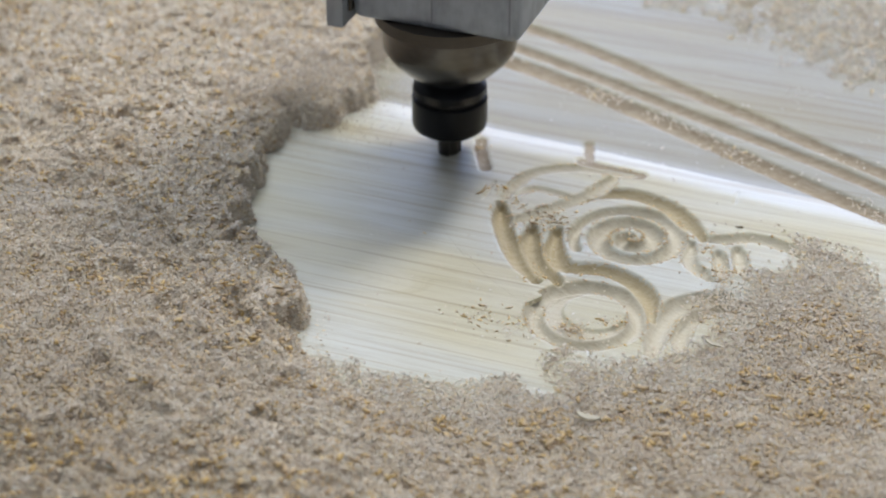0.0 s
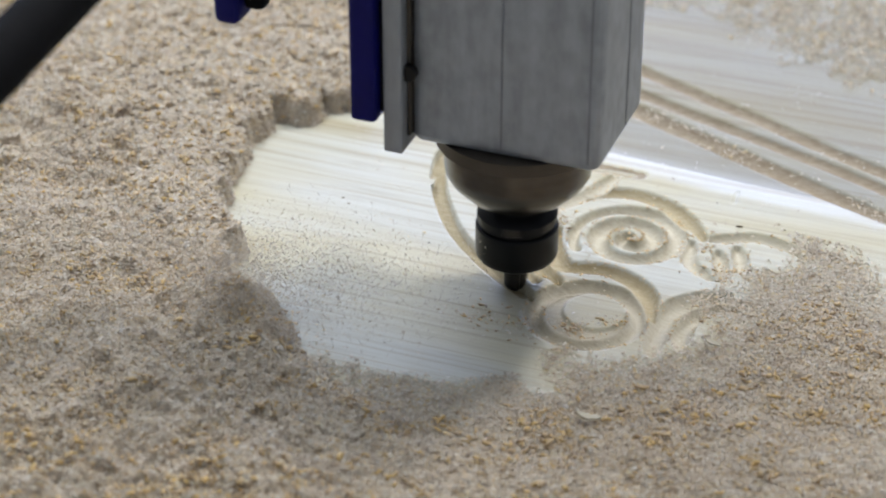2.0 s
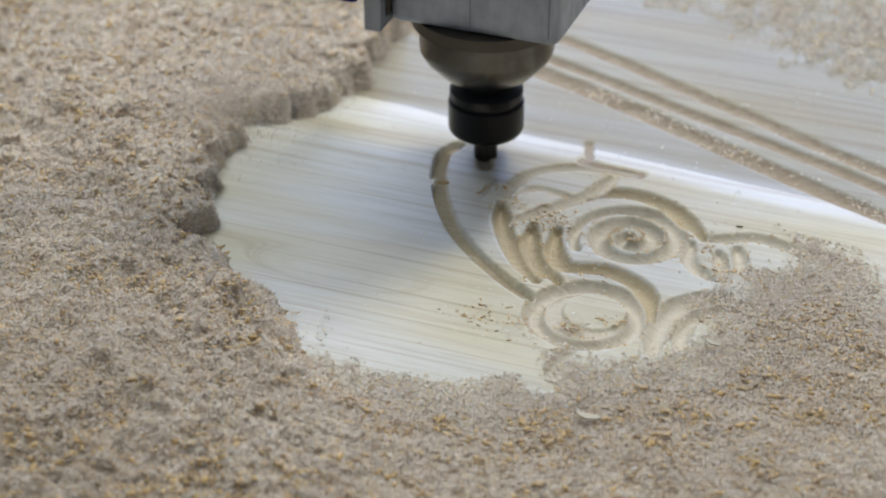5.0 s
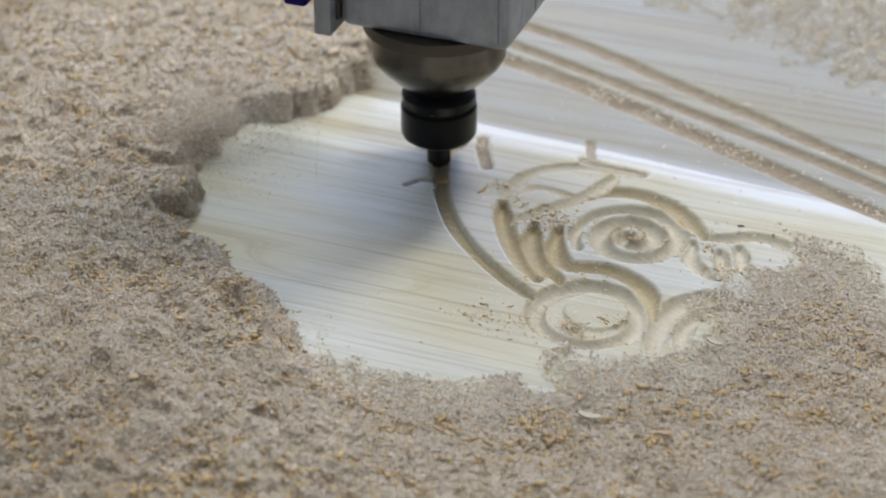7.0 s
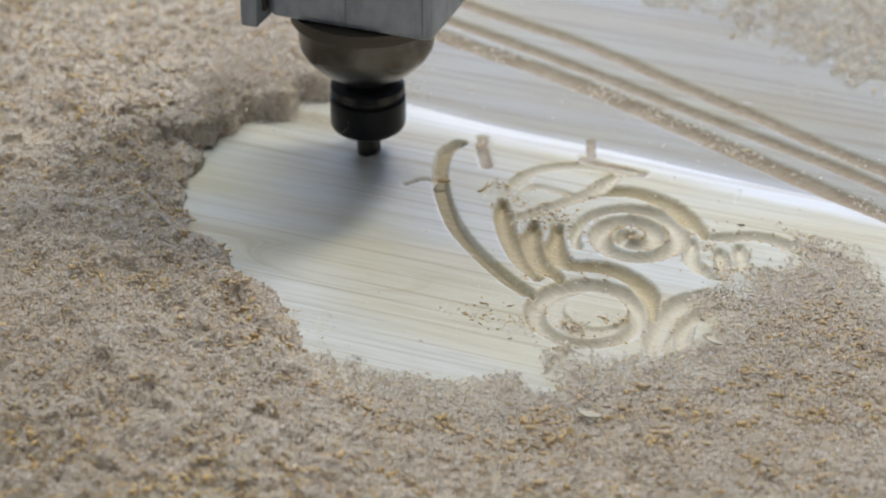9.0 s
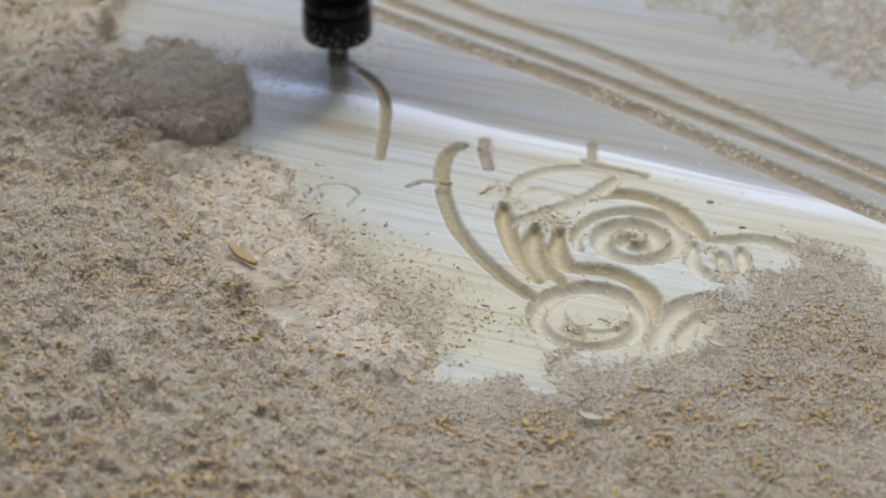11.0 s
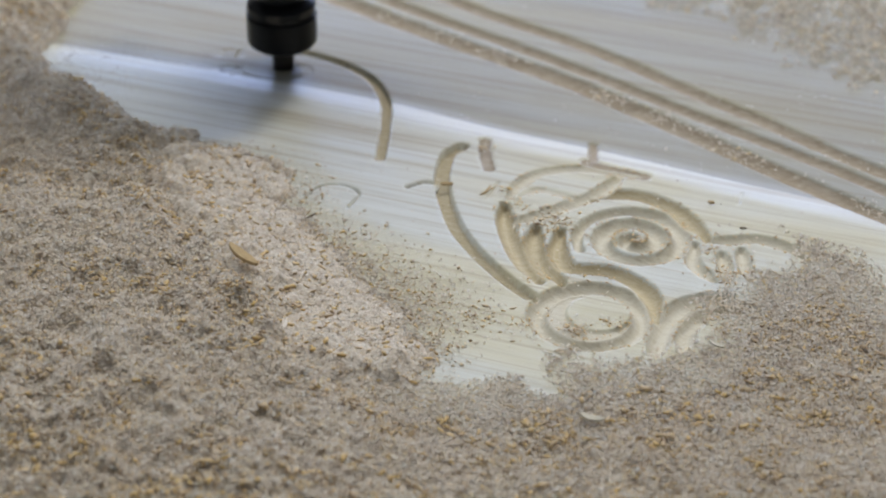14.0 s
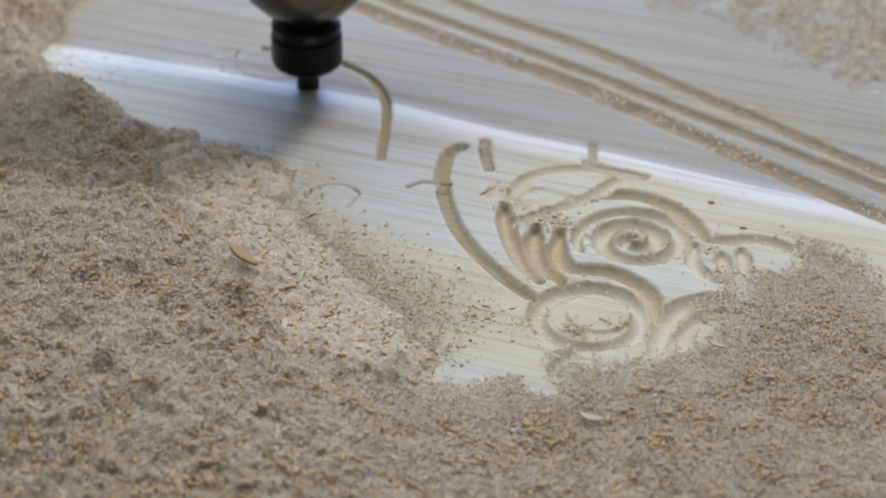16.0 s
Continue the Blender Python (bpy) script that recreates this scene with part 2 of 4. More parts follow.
def tube(points, radius, sides=14):
    bm = bmesh.new()
    pts = [Vector(p) for p in points]
    rings = []
    for i, p in enumerate(pts):
        d = (pts[min(i + 1, len(pts) - 1)] - pts[max(i - 1, 0)]).normalized()
        a = d.cross(Vector((0, 0, 1))).normalized()
        b = d.cross(a)
        rings.append([bm.verts.new(p + (a * math.cos(2 * math.pi * k / sides) + b * math.sin(2 * math.pi * k / sides)) * radius) for k in range(sides)])
    for lo, hi in zip(rings, rings[1:]):
        for i in range(sides):
            bm.faces.new((lo[i], lo[(i + 1) % sides], hi[(i + 1) % sides], hi[i]))
    bm.faces.new(rings[0][::-1])
    bm.faces.new(rings[-1])
    bmesh.ops.recalc_face_normals(bm, faces=bm.faces[:])
    return bm


def value_noise(x, y, size, seed):
    """Smooth noise from 0 to 1 over the plane, with cells of that size."""
    table = np.random.RandomState(seed).rand(256, 256)
    u, v = x / size, y / size
    i, j = np.floor(u).astype(int), np.floor(v).astype(int)
    f, g = u - i, v - j
    f, g = f * f * (3 - 2 * f), g * g * (3 - 2 * g)
    at = lambda a, b: table[a % 256, b % 256]
    return (at(i, j) * (1 - f) + at(i + 1, j) * f) * (1 - g) + (at(i, j + 1) * (1 - f) + at(i + 1, j + 1) * f) * g


def ease(x, a, b):
    k = np.clip((x - a) / (b - a), 0, 1)
    return k * k * (3 - 2 * k)


def curve_through(points, step=0.0007):
    """A smooth line through a few points, as an array of close places."""
    p = np.array(points, float)
    p = np.vstack([2 * p[0] - p[1], p, 2 * p[-1] - p[-2]])
    out = []
    for a, b, c, d in zip(p, p[1:], p[2:], p[3:]):
        k = max(2, int(np.linalg.norm(c - b) / step))
        t = np.linspace(0, 1, k, endpoint=False)[:, None]
        out.append(0.5 * (2 * b + (c - a) * t + (2 * a - 5 * b + 4 * c - d) * t ** 2 + (3 * b - a - 3 * c + d) * t ** 3))
    out.append(p[-2:-1])
    return np.vstack(out)


def distance_to(x, y, line, reach, share=None):
    """The distance of each place to a line, where it is below reach, and else reach. share: how wide the line is at each of its points."""
    d = np.full(x.shape, reach)
    near = (x > line[:, 0].min() - reach) & (x < line[:, 0].max() + reach) & (y > line[:, 1].min() - reach) & (y < line[:, 1].max() + reach)
    px, py = x[near], y[near]
    best = np.full(px.shape, reach ** 2)
    wide = np.ones(len(line)) if share is None else share
    for k in range(0, len(line), 40):
        seg, w = line[k:k + 41], wide[k:k + 41]
        c = (np.abs(px - seg[:, 0].mean()) < reach + 0.03) & (np.abs(py - seg[:, 1].mean()) < reach + 0.03)
        if c.any():
            dd = (((px[c, None] - seg[None, :, 0]) ** 2 + (py[c, None] - seg[None, :, 1]) ** 2) / w[None] ** 2).min(1)
            best[c] = np.minimum(best[c], dd)
    d[near] = np.sqrt(best)
    return d


def tapered(line):
    """Narrow towards both ends, as the cutter rises out of the wood."""
    k = np.linspace(0, 1, len(line))
    return 0.55 + 0.45 * ease(np.minimum(k, 1 - k), 0.0, 0.22)


def inside(x, y, poly):
    hit = np.zeros(np.shape(x), bool)
    for (x0, y0), (x1, y1) in zip(poly, poly[1:] + poly[:1]):
        if y0 != y1:
            hit ^= ((y0 > y) != (y1 > y)) & (x < (x1 - x0) * (y - y0) / (y1 - y0) + x0)
    return hit


def outside_by(x, y, poly):
    """How far each place lies outside an outline; negative inside it."""
    best = np.full(np.shape(x), 9.0)
    for (x0, y0), (x1, y1) in zip(poly, poly[1:] + poly[:1]):
        dx, dy = x1 - x0, y1 - y0
        k = np.clip(((x - x0) * dx + (y - y0) * dy) / (dx * dx + dy * dy + 1e-12), 0, 1)
        best = np.minimum(best, np.hypot(x - x0 - k * dx, y - y0 - k * dy))
    return np.where(inside(x, y, poly), -best, best)


# ---- the room ----


def room():
    for name, b, m in (("floor", box(-5, 5, -4.5, 3.5, -0.95, -0.85), CONCRETE), ("ceiling", box(-5.2, 5.2, -4.7, 3.7, 7.0, 7.1), PLASTER),
                       ("wall_west", box(-5.2, -5, -4.5, 3.5, -0.85, 7.0), PLASTER), ("wall_east", box(5, 5.2, -4.5, 3.5, -0.85, 7.0), PLASTER),
                       ("wall_south", box(-5.2, 5.2, -4.7, -4.5, -0.85, 7.0), PLASTER)):
        tagged(part(name, b, m), "plain workshop " + name.split("_")[0] + ", painted and dusty", name.split("_")[0], kind="structure")
    wall = bmesh.new()
    for x0, x1, z0, z1 in ((-5.2, -1.7, -0.85, 7.0), (2.3, 5.2, -0.85, 7.0), (-1.7, 2.3, -0.85, 0.22), (-1.7, 2.3, 1.14, 7.0)):
        bmesh.ops.create_cube(wall, size=1, matrix=Matrix.Translation(((x0 + x1) / 2, 3.6, (z0 + z1) / 2)) @ Matrix.Diagonal((x1 - x0, 0.2, z1 - z0, 1)))
    tagged(part("wall_north", wall, PLASTER), "plain workshop wall with a window opening", "wall", kind="structure")


room()
bed = tagged(part("machine_bed", box(-0.75, 0.75, -0.75, 0.95, -0.10, -0.019, 0.004), BED), "dark flat bed of a carving machine", "machine bed", kind="structure")
for x, y in ((-0.68, -0.68), (0.6, -0.68), (-0.68, 0.82), (0.6, 0.82)):
    part("leg", box(x, x + 0.08, y, y + 0.08, -0.85, -0.1, 0.004), BED, bed)

# ---- the carved board ----
STREAK = curve_through([(-0.60, 0.395), (-0.4158, 0.3224), (-0.2778, 0.2673), (-0.1562, 0.2279), (-0.0392, 0.1819), (0.0304, 0.1459), (0.1014, 0.1150), (0.1873, 0.0742), (0.2663, 0.0387), (0.3223, 0.0114), (0.6, -0.12)], 0.004)
STEM = [(0.0101, 0.1318), (0.0009, 0.1196), (-0.0028, 0.0977), (-0.0028, 0.0815), (-0.0002, 0.0577), (0.0073, 0.0243), (0.0215, -0.0079), (0.0377, -0.0351), (0.0503, -0.0515)]
SPRIG = [(-0.0252, 0.0778), (-0.0160, 0.0835), (-0.0095, 0.0832)]
ARC = [(-0.1319, 0.2826), (-0.1048, 0.2771), (-0.0765, 0.2605), (-0.0540, 0.2360), (-0.0432, 0.2030), (-0.0418, 0.1650), (-0.0446, 0.1150)]
HOOK = [(-0.0916, 0.0649), (-0.0813, 0.0793), (-0.0665, 0.0793), (-0.0570, 0.0692), (-0.0630, 0.0520)]

SCROLL = [(-0.1568, 0.2799), (-0.1586, 0.2537), (-0.1320, 0.2328), (-0.1037, 0.2373), (-0.1006, 0.2520), (-0.1171, 0.2545)]


def ring_line(cx, cy, r):
    a = np.linspace(0, 2 * math.pi, 300)
    return np.stack([cx + r * np.cos(a), cy + r * np.sin(a)], 1)


def spiral_line(cx, cy, r0, r1, a0, turns):
    k = np.linspace(0, 1, 700)
    a = radians(a0) + 2 * math.pi * turns * k
    r = r0 + (r1 - r0) * k
    return np.stack([cx + r * np.cos(a), cy + r * np.sin(a)], 1)


# line, width, depth, and kind: 1 pale, 2 ochre, 3 dusty, 0 milled while the film runs
GROOVES = [
    (ring_line(0.0853, -0.0737, 0.0312), 0.0136, 0.0068, 1),
    (spiral_line(0.1185, 0.0140, 0.0375, 0.0035, 200, -2.25), 0.0138, 0.0064, 1),
    (curve_through([(0.0373, 0.0563), (0.0370, 0.0422), (0.0390, 0.0195), (0.0454, -0.0079), (0.0567, -0.0358)]), 0.0140, 0.0072, 2),
    (curve_through([(0.0564, 0.0284), (0.0546, 0.0053), (0.0598, -0.0171), (0.0698, -0.0358)]), 0.0145, 0.0072, 2),
    (curve_through([(0.0720, 0.0249), (0.0689, 0.0013), (0.0740, -0.0171), (0.0822, -0.0210), (0.1001, -0.0236), (0.1158, -0.0370), (0.1238, -0.0540), (0.1246, -0.0749)]), 0.0150, 0.0072, 2),
    (curve_through([(0.0949, 0.0656), (0.1208, 0.0680), (0.1443, 0.0528), (0.1574, 0.0291), (0.1633, 0.0161)]), 0.0150, 0.0064, 2),
    (curve_through([(0.1629, 0.0120), (0.1799, 0.0120), (0.1950, 0.0134), (0.2110, 0.0053), (0.2220, -0.0073)]), 0.0125, 0.0052, 1),
    (curve_through([(0.1555, 0.0080), (0.1521, -0.0132), (0.1632, -0.0345)]), 0.0115, 0.0048, 1),
    (curve_through([(0.1713, -0.0033), (0.1717, -0.0326)]), 0.0110, 0.0046, 1),
    (curve_through([(0.1837, 0.0013), (0.1840, -0.0274)]), 0.0110, 0.0046, 1),
    (curve_through([(0.1206, -0.1133), (0.1298, -0.0815), (0.1443, -0.0608), (0.1704, -0.0521)]), 0.0165, 0.0068, 1),
    (curve_through([(0.1377, -0.1093), (0.1421, -0.0857), (0.1549, -0.0712), (0.1717, -0.0651), (0.1863, -0.0767)]), 0.0150, 0.0068, 1),
    (curve_through([(0.0400, 0.0634), (0.0478, 0.0815), (0.0612, 0.0955), (0.0819, 0.1014), (0.1005, 0.0999), (0.1251, 0.0940)]), 0.0110, 0.0034, 1),
    (curve_through([(0.1150, 0.0925), (0.0981, 0.0699), (0.0798, 0.0556), (0.0568, 0.0408), (0.0411, 0.0339)]), 0.0130, 0.0042, 1),
    (curve_through([(0.0474, 0.0670), (0.0605, 0.0742), (0.0767, 0.0670), (0.0838, 0.0620)]), 0.0080, 0.0018, 1),
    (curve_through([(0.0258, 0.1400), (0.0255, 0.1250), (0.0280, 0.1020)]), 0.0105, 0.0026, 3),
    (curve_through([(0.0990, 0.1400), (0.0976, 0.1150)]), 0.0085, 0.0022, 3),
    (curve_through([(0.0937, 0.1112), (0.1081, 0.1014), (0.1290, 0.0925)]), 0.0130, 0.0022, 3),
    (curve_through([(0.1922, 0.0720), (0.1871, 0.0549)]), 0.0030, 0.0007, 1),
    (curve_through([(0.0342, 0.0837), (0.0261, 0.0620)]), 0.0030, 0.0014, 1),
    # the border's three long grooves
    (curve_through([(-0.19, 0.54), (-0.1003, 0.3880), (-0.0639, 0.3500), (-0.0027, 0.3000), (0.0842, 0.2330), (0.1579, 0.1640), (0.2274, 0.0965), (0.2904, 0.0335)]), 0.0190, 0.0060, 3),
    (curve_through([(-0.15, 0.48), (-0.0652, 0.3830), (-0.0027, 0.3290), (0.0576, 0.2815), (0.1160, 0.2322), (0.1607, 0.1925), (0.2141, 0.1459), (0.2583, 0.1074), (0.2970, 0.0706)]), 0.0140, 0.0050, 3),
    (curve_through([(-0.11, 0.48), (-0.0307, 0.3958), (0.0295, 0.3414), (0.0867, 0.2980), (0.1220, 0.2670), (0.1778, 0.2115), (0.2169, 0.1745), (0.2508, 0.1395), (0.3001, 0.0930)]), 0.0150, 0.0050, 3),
    # those that are cut while the film runs
    (curve_through(STEM), 0.0106, 0.0058, 0), (curve_through(SPRIG), 0.0046, 0.0046, 0),
    (curve_through(ARC), 0.0078, 0.0046, 0), (curve_through(HOOK), 0.0022, 0.0046, 0), (curve_through(SCROLL), 0.0060, 0.0046, 0)]


def face_height(x, y):
    """The board's face: level, falling a little to a lower field behind a soft arris."""
    sy = np.interp(x, STREAK[:, 0], STREAK[:, 1])
    s = (y - sy) * 0.90
    return -0.0038 * ease(s, -0.012, 0.026) - 0.0002 * value_noise(x, y, 0.05, 3)


def axis(lo, hi, fine_lo, fine_hi, fine, coarse):
    return np.concatenate([np.arange(lo, fine_lo, coarse), np.arange(fine_lo, fine_hi, fine), np.arange(fine_hi, hi + coarse / 2, coarse)])


def carved_board():
    xs, ys = axis(-0.62, 0.62, -0.145, 0.300, 0.001, 0.008), axis(-0.60, 0.80, -0.118, 0.370, 0.001, 0.008)
    x, y = (a.ravel() for a in np.meshgrid(xs, ys))
    cut, kind = np.zeros(x.shape), np.zeros(x.shape, np.int32)
    for line, width, depth, rounded in GROOVES:
        closed = np.hypot(*(line[0] - line[-1])) < 0.002 or rounded in (0, 3)
        d = distance_to(x, y, line, width * 0.5 + 0.002, None if closed else tapered(line))
        k = np.clip(1 - d / (width / 2), 0, 1)
        c = depth * (1 - (1 - k) ** 2.2 if rounded else np.clip((width / 2 - d) / 0.0008, 0, 1))
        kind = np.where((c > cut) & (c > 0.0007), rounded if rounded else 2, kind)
        cut = np.maximum(cut, c)
    # the pocket beside the raised disc within the ring
    pocket = 0.0024 * ease(np.hypot(x - 0.0905, y + 0.0700), 0.0185, 0.0200) * (1 - ease(np.hypot(x - 0.0853, y + 0.0737), 0.0235, 0.0262))
    kind = np.where((pocket > cut) & (pocket > 0.0008), 1, kind)
    cut = np.maximum(cut, pocket)
    z = face_height(x, y) - cut
    nx, ny = len(xs), len(ys)
    i = (np.arange(ny - 1)[:, None] * nx + np.arange(nx - 1)[None]).ravel()
    faces = np.stack([i, i + 1, i + nx + 1, i + nx], 1)
    me = mesh_from("board_face", np.stack([x, y, z], 1), faces)
    for material in (WOOD, CUT, OCHRE, GRIME, FAR_WOOD):
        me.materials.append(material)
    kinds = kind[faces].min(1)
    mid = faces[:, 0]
    # faces past the arris take the darker, greyer copy of the wood
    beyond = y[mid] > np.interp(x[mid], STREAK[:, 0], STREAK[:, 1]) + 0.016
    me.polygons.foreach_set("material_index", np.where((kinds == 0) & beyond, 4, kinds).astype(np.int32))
    me.shade_smooth()
    board = tagged(new("carved_board"), "pale wooden panel with carved scrolls and border grooves under sawdust", "wood panel")
    face = new("board_face", me)
    face.parent = board
    part("board_core", box(-0.62, 0.62, -0.60, 0.80, -0.0188, -0.0125), WOOD, board)
    return board


board = carved_board()

# ---- the tool's way: seconds and the cutter's foot ----
TOOL = [(0, 0.0045, 0.1241, -0.0035), (0.25, -0.0015, 0.1010, -0.0035), (0.5, -0.0033, 0.0757, -0.0035), (1, 0.0121, 0.0135, -0.0035), (1.5, 0.0434, -0.0368, -0.0035),
        (1.75, 0.0500, -0.0430, -0.0035), (2, 0.0444, -0.0375, -0.0035), (2.5, 0.0124, 0.0122, -0.0035), (3, -0.0033, 0.0735, -0.0035),
        (3.5, 0.0042, 0.1241, -0.0035), (4, 0.0234, 0.1457, -0.0035), (4.2, 0.0260, 0.1450, -0.0035), (5.0, 0.0285, 0.1180, -0.0035),
        (5.7, 0.0020, 0.1080, -0.0035), (6.3, -0.0223, 0.0940, -0.0035), (6.5, -0.0194, 0.1014, -0.0035), (7, -0.0036, 0.1108, -0.0035),
        (7.5, -0.0218, 0.0981, -0.0035), (8, -0.0252, 0.0981, -0.0035), (8.3, -0.0379, 0.1069, 0.0100), (8.5, -0.0500, 0.1173, 0.0170),
        (9, -0.0504, 0.1206, -0.0030), (9.2, -0.0500, 0.1314, 0.0000), (9.45, -0.063, 0.052, 0.002), (9.6, -0.057, 0.0692, -0.0035),
        (9.75, -0.0665, 0.0793, -0.0035), (9.9, -0.0813, 0.0793, -0.0035), (10.05, -0.0916, 0.0649, -0.0035), (10.3, -0.0446, 0.1150, 0.0),
        (10.5, -0.0421, 0.1697, -0.0060), (10.7, -0.0429, 0.2067, -0.0060), (10.85, -0.0563, 0.2322, -0.0060), (11.0, -0.0775, 0.2610, -0.0060),
        (11.15, -0.1150, 0.2815, -0.0060), (11.3, -0.1479, 0.2894, -0.0060), (11.5, -0.1568, 0.2799, -0.0060), (12, -0.1586, 0.2537, -0.0060), (12.5, -0.1320, 0.2328, -0.0060),
        (13, -0.1037, 0.2373, -0.0060), (13.5, -0.1006, 0.2543, -0.0060), (14, -0.1171, 0.2525, -0.0060), (14.5, -0.1212, 0.2693, -0.0060),
        (15, -0.0983, 0.2742, -0.0060), (15.5, -0.0822, 0.2477, -0.0060), (16, -0.0976, 0.2202, -0.0060)]


def passing(x, y, since, until):
    """When the tool first comes nearest to a place."""
    t = np.arange(since, until, 0.02)
    tx, ty = (np.interp(t, [r[0] for r in TOOL], [r[k] for r in TOOL]) for k in (1, 2))
    return float(t[np.argmin(np.hypot(tx - x, ty - y))])


def groove_strips(points, width, since, until, floor, pieces):
    """The wood that still fills a groove, piece by piece; each piece sinks to the groove's floor as the tool mills over it."""
    line = curve_through(points, 0.001)
    for end in (0, -1):
        way = line[end] - line[end + (3 if end == 0 else -3)]
        tail = line[end] + way / np.linalg.norm(way) * np.linspace(0.001, width / 2 + 0.0016, 6)[:, None]
        line = np.vstack([tail[::-1], line]) if end == 0 else np.vstack([line, tail])
    out = []
    d = np.gradient(line, axis=0)
    d /= np.linalg.norm(d, axis=1)[:, None]
    side = np.stack([-d[:, 1], d[:, 0]], 1) * (width / 2 + 0.0016)
    cuts = np.linspace(0, len(line) - 1, pieces + 1).astype(int)
    for a, b in zip(cuts, cuts[1:]):
        bm = bmesh.new()
        rows = []
        for k in range(a, b + 1):
            row = []
            for s in (-1, -0.5, 0, 0.5, 1):
                p = line[k] + side[k] * s
                row.append(bm.verts.new((p[0], p[1], float(face_height(np.array([p[0]]), np.array([p[1]]))[0]) + 0.00006)))
            rows.append(row)
        for lo, hi in zip(rows, rows[1:]):
            for i in range(4):
                bm.faces.new((lo[i], hi[i], hi[i + 1], lo[i + 1]))
        bmesh.ops.recalc_face_normals(bm, faces=bm.faces[:])
        if bm.faces[:][0].normal.z < 0:
            bmesh.ops.reverse_faces(bm, faces=bm.faces[:])
        rim = [e for e in bm.edges if e.is_boundary]
        down = bmesh.ops.extrude_edge_only(bm, edges=rim)["geom"]
        for v in down:
            if isinstance(v, bmesh.types.BMVert):
                v.co.z -= 0.003
        ob = part("groove_strip", bm, WOOD, board)
        smooth(ob.data, 30)
        ob.data.materials.append(FAR_WOOD)
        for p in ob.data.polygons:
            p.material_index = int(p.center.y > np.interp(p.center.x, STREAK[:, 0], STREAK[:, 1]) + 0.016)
        m = line[(a + b) // 2]
        out.append((ob, passing(m[0], m[1], since, until), floor))
    return out


STRIPS = groove_strips(STEM, 0.0106, 0.0, 1.76, -0.0066, 16) + groove_strips(SPRIG, 0.0046, 6.2, 8.0, -0.0040, 4) \
    + groove_strips(ARC, 0.0078, 10.25, 11.3, -0.0056, 14) + groove_strips(HOOK, 0.0022, 9.4, 10.1, -0.0034, 7) \
    + groove_strips(SCROLL, 0.0060, 11.4, 14.1, -0.0005, 14)

# ---- the milling head ----
TURN = -20.5


def milling_head():
    ob = tagged(new("milling_head"), "grey square spindle motor with steel nose and black nut", "milling machine")
    r = Matrix.Rotation(radians(TURN), 4, "Z")

    def turned(name, bm, material, label="", parent=ob):
        bmesh.ops.transform(bm, matrix=r, verts=bm.verts[:])
        return part(name, bm, material, parent, label)

    # the square motor, with shallow ribs down its face
    body = turned("motor_body", box(-0.0520, 0.0610, -0.0410, 0.0470, 0.112, 0.31, 0.0085, 5), ALU, "brushed aluminium motor housing")
    for u, w in ((0.0030, 0.0005), (0.0545, 0.0006)):
        turned("rib", box(u - w, u + w, -0.0413, -0.0400, 0.118, 0.306), SEAM, "", body)
    for v in (0.012,):
        turned("rib", box(0.0600, 0.0613, v - 0.0008, v + 0.0008, 0.118, 0.306), SEAM, "", body)
    plate = turned("mounting_plate", box(-0.0640, -0.0525, -0.0530, 0.050, 0.1100, 0.31, 0.0014), ALU_PLATE, "grey steel mounting plate")
    turned("clamp_bar", box(-0.0527, -0.0505, -0.0445, 0.04, 0.118, 0.31, 0.0008), RIM, "dark clamping strip")
    for z in (0.160, 0.26):
        b = lathe([(0.0022, 0), (0.0048, 0.0004), (0.0052, 0.0012), (0.0052, 0.0048), (0.0046, 0.0054)], 20)
        bmesh.ops.transform(b, matrix=r @ Matrix.Translation((-0.0505, -0.0438, z)) @ Matrix.Rotation(radians(90), 4, "X"), verts=b.verts[:])
        part("bolt", b, BLACK, ob, "black socket-head bolt")
    b = box(-0.0820, -0.0665, -0.0590, 0.07, 0.130, 0.33, 0.003)
    turned("side_bracket", b, BLUE, "blue painted bracket")
    turned("bracket_back", box(-0.0668, -0.0638, -0.0500, 0.05, 0.134, 0.32, 0.001), RUBBER, "black bracket edge")
    b = box(-0.1640, -0.1480, -0.062, -0.04, 0.178, 0.31, 0.006, 3)
    turned("guide_bracket", b, BLUE, "blue painted lug")
    turned("guide_strip", box(-0.1482, -0.1360, -0.054, -0.04, 0.186, 0.31, 0.004), RUBBER, "black strip")
    # nose, nut and cutter, from the top down
    n = part("nose", lathe([(0.016, 0.060), (0.018, 0.066), (0.031, 0.0685), (0.0405, 0.0785), (0.0435, 0.084), (0.0440, 0.0885), (0.0440, 0.103)], 96), STEEL, ob, "turned steel nose")
    smooth(n.data, 30)
    # the shade on the flange under the motor is put into this ring's dark colour
    n = part("nose_ring", lathe([(0.0445, 0.1032), (0.0490, 0.1045), (0.0492, 0.1125)], 96), RIM, ob, "flange ring above the nose, darkened as if in shade")
    smooth(n.data, 30)
    shaft = part("collet_nut", lathe([(0.0175, 0.0212), (0.0205, 0.0216), (0.0238, 0.0242), (0.0248, 0.0262), (0.0250, 0.0280), (0.0250, 0.0452), (0.0242, 0.0462), (0.0228, 0.0466),
                                      (0.0226, 0.0486), (0.0240, 0.0494), (0.0242, 0.0540), (0.0232, 0.0558), (0.0180, 0.0600), (0.0165, 0.0640)], 96), BLACK, ob, "black collet nut")
    smooth(shaft.data, 25)
    for k in range(6):
        a = math.pi / 3 * k
        b = box(0.0225, 0.02425, -0.0045, 0.0045, 0.0490, 0.0545, 0.0004, 1)
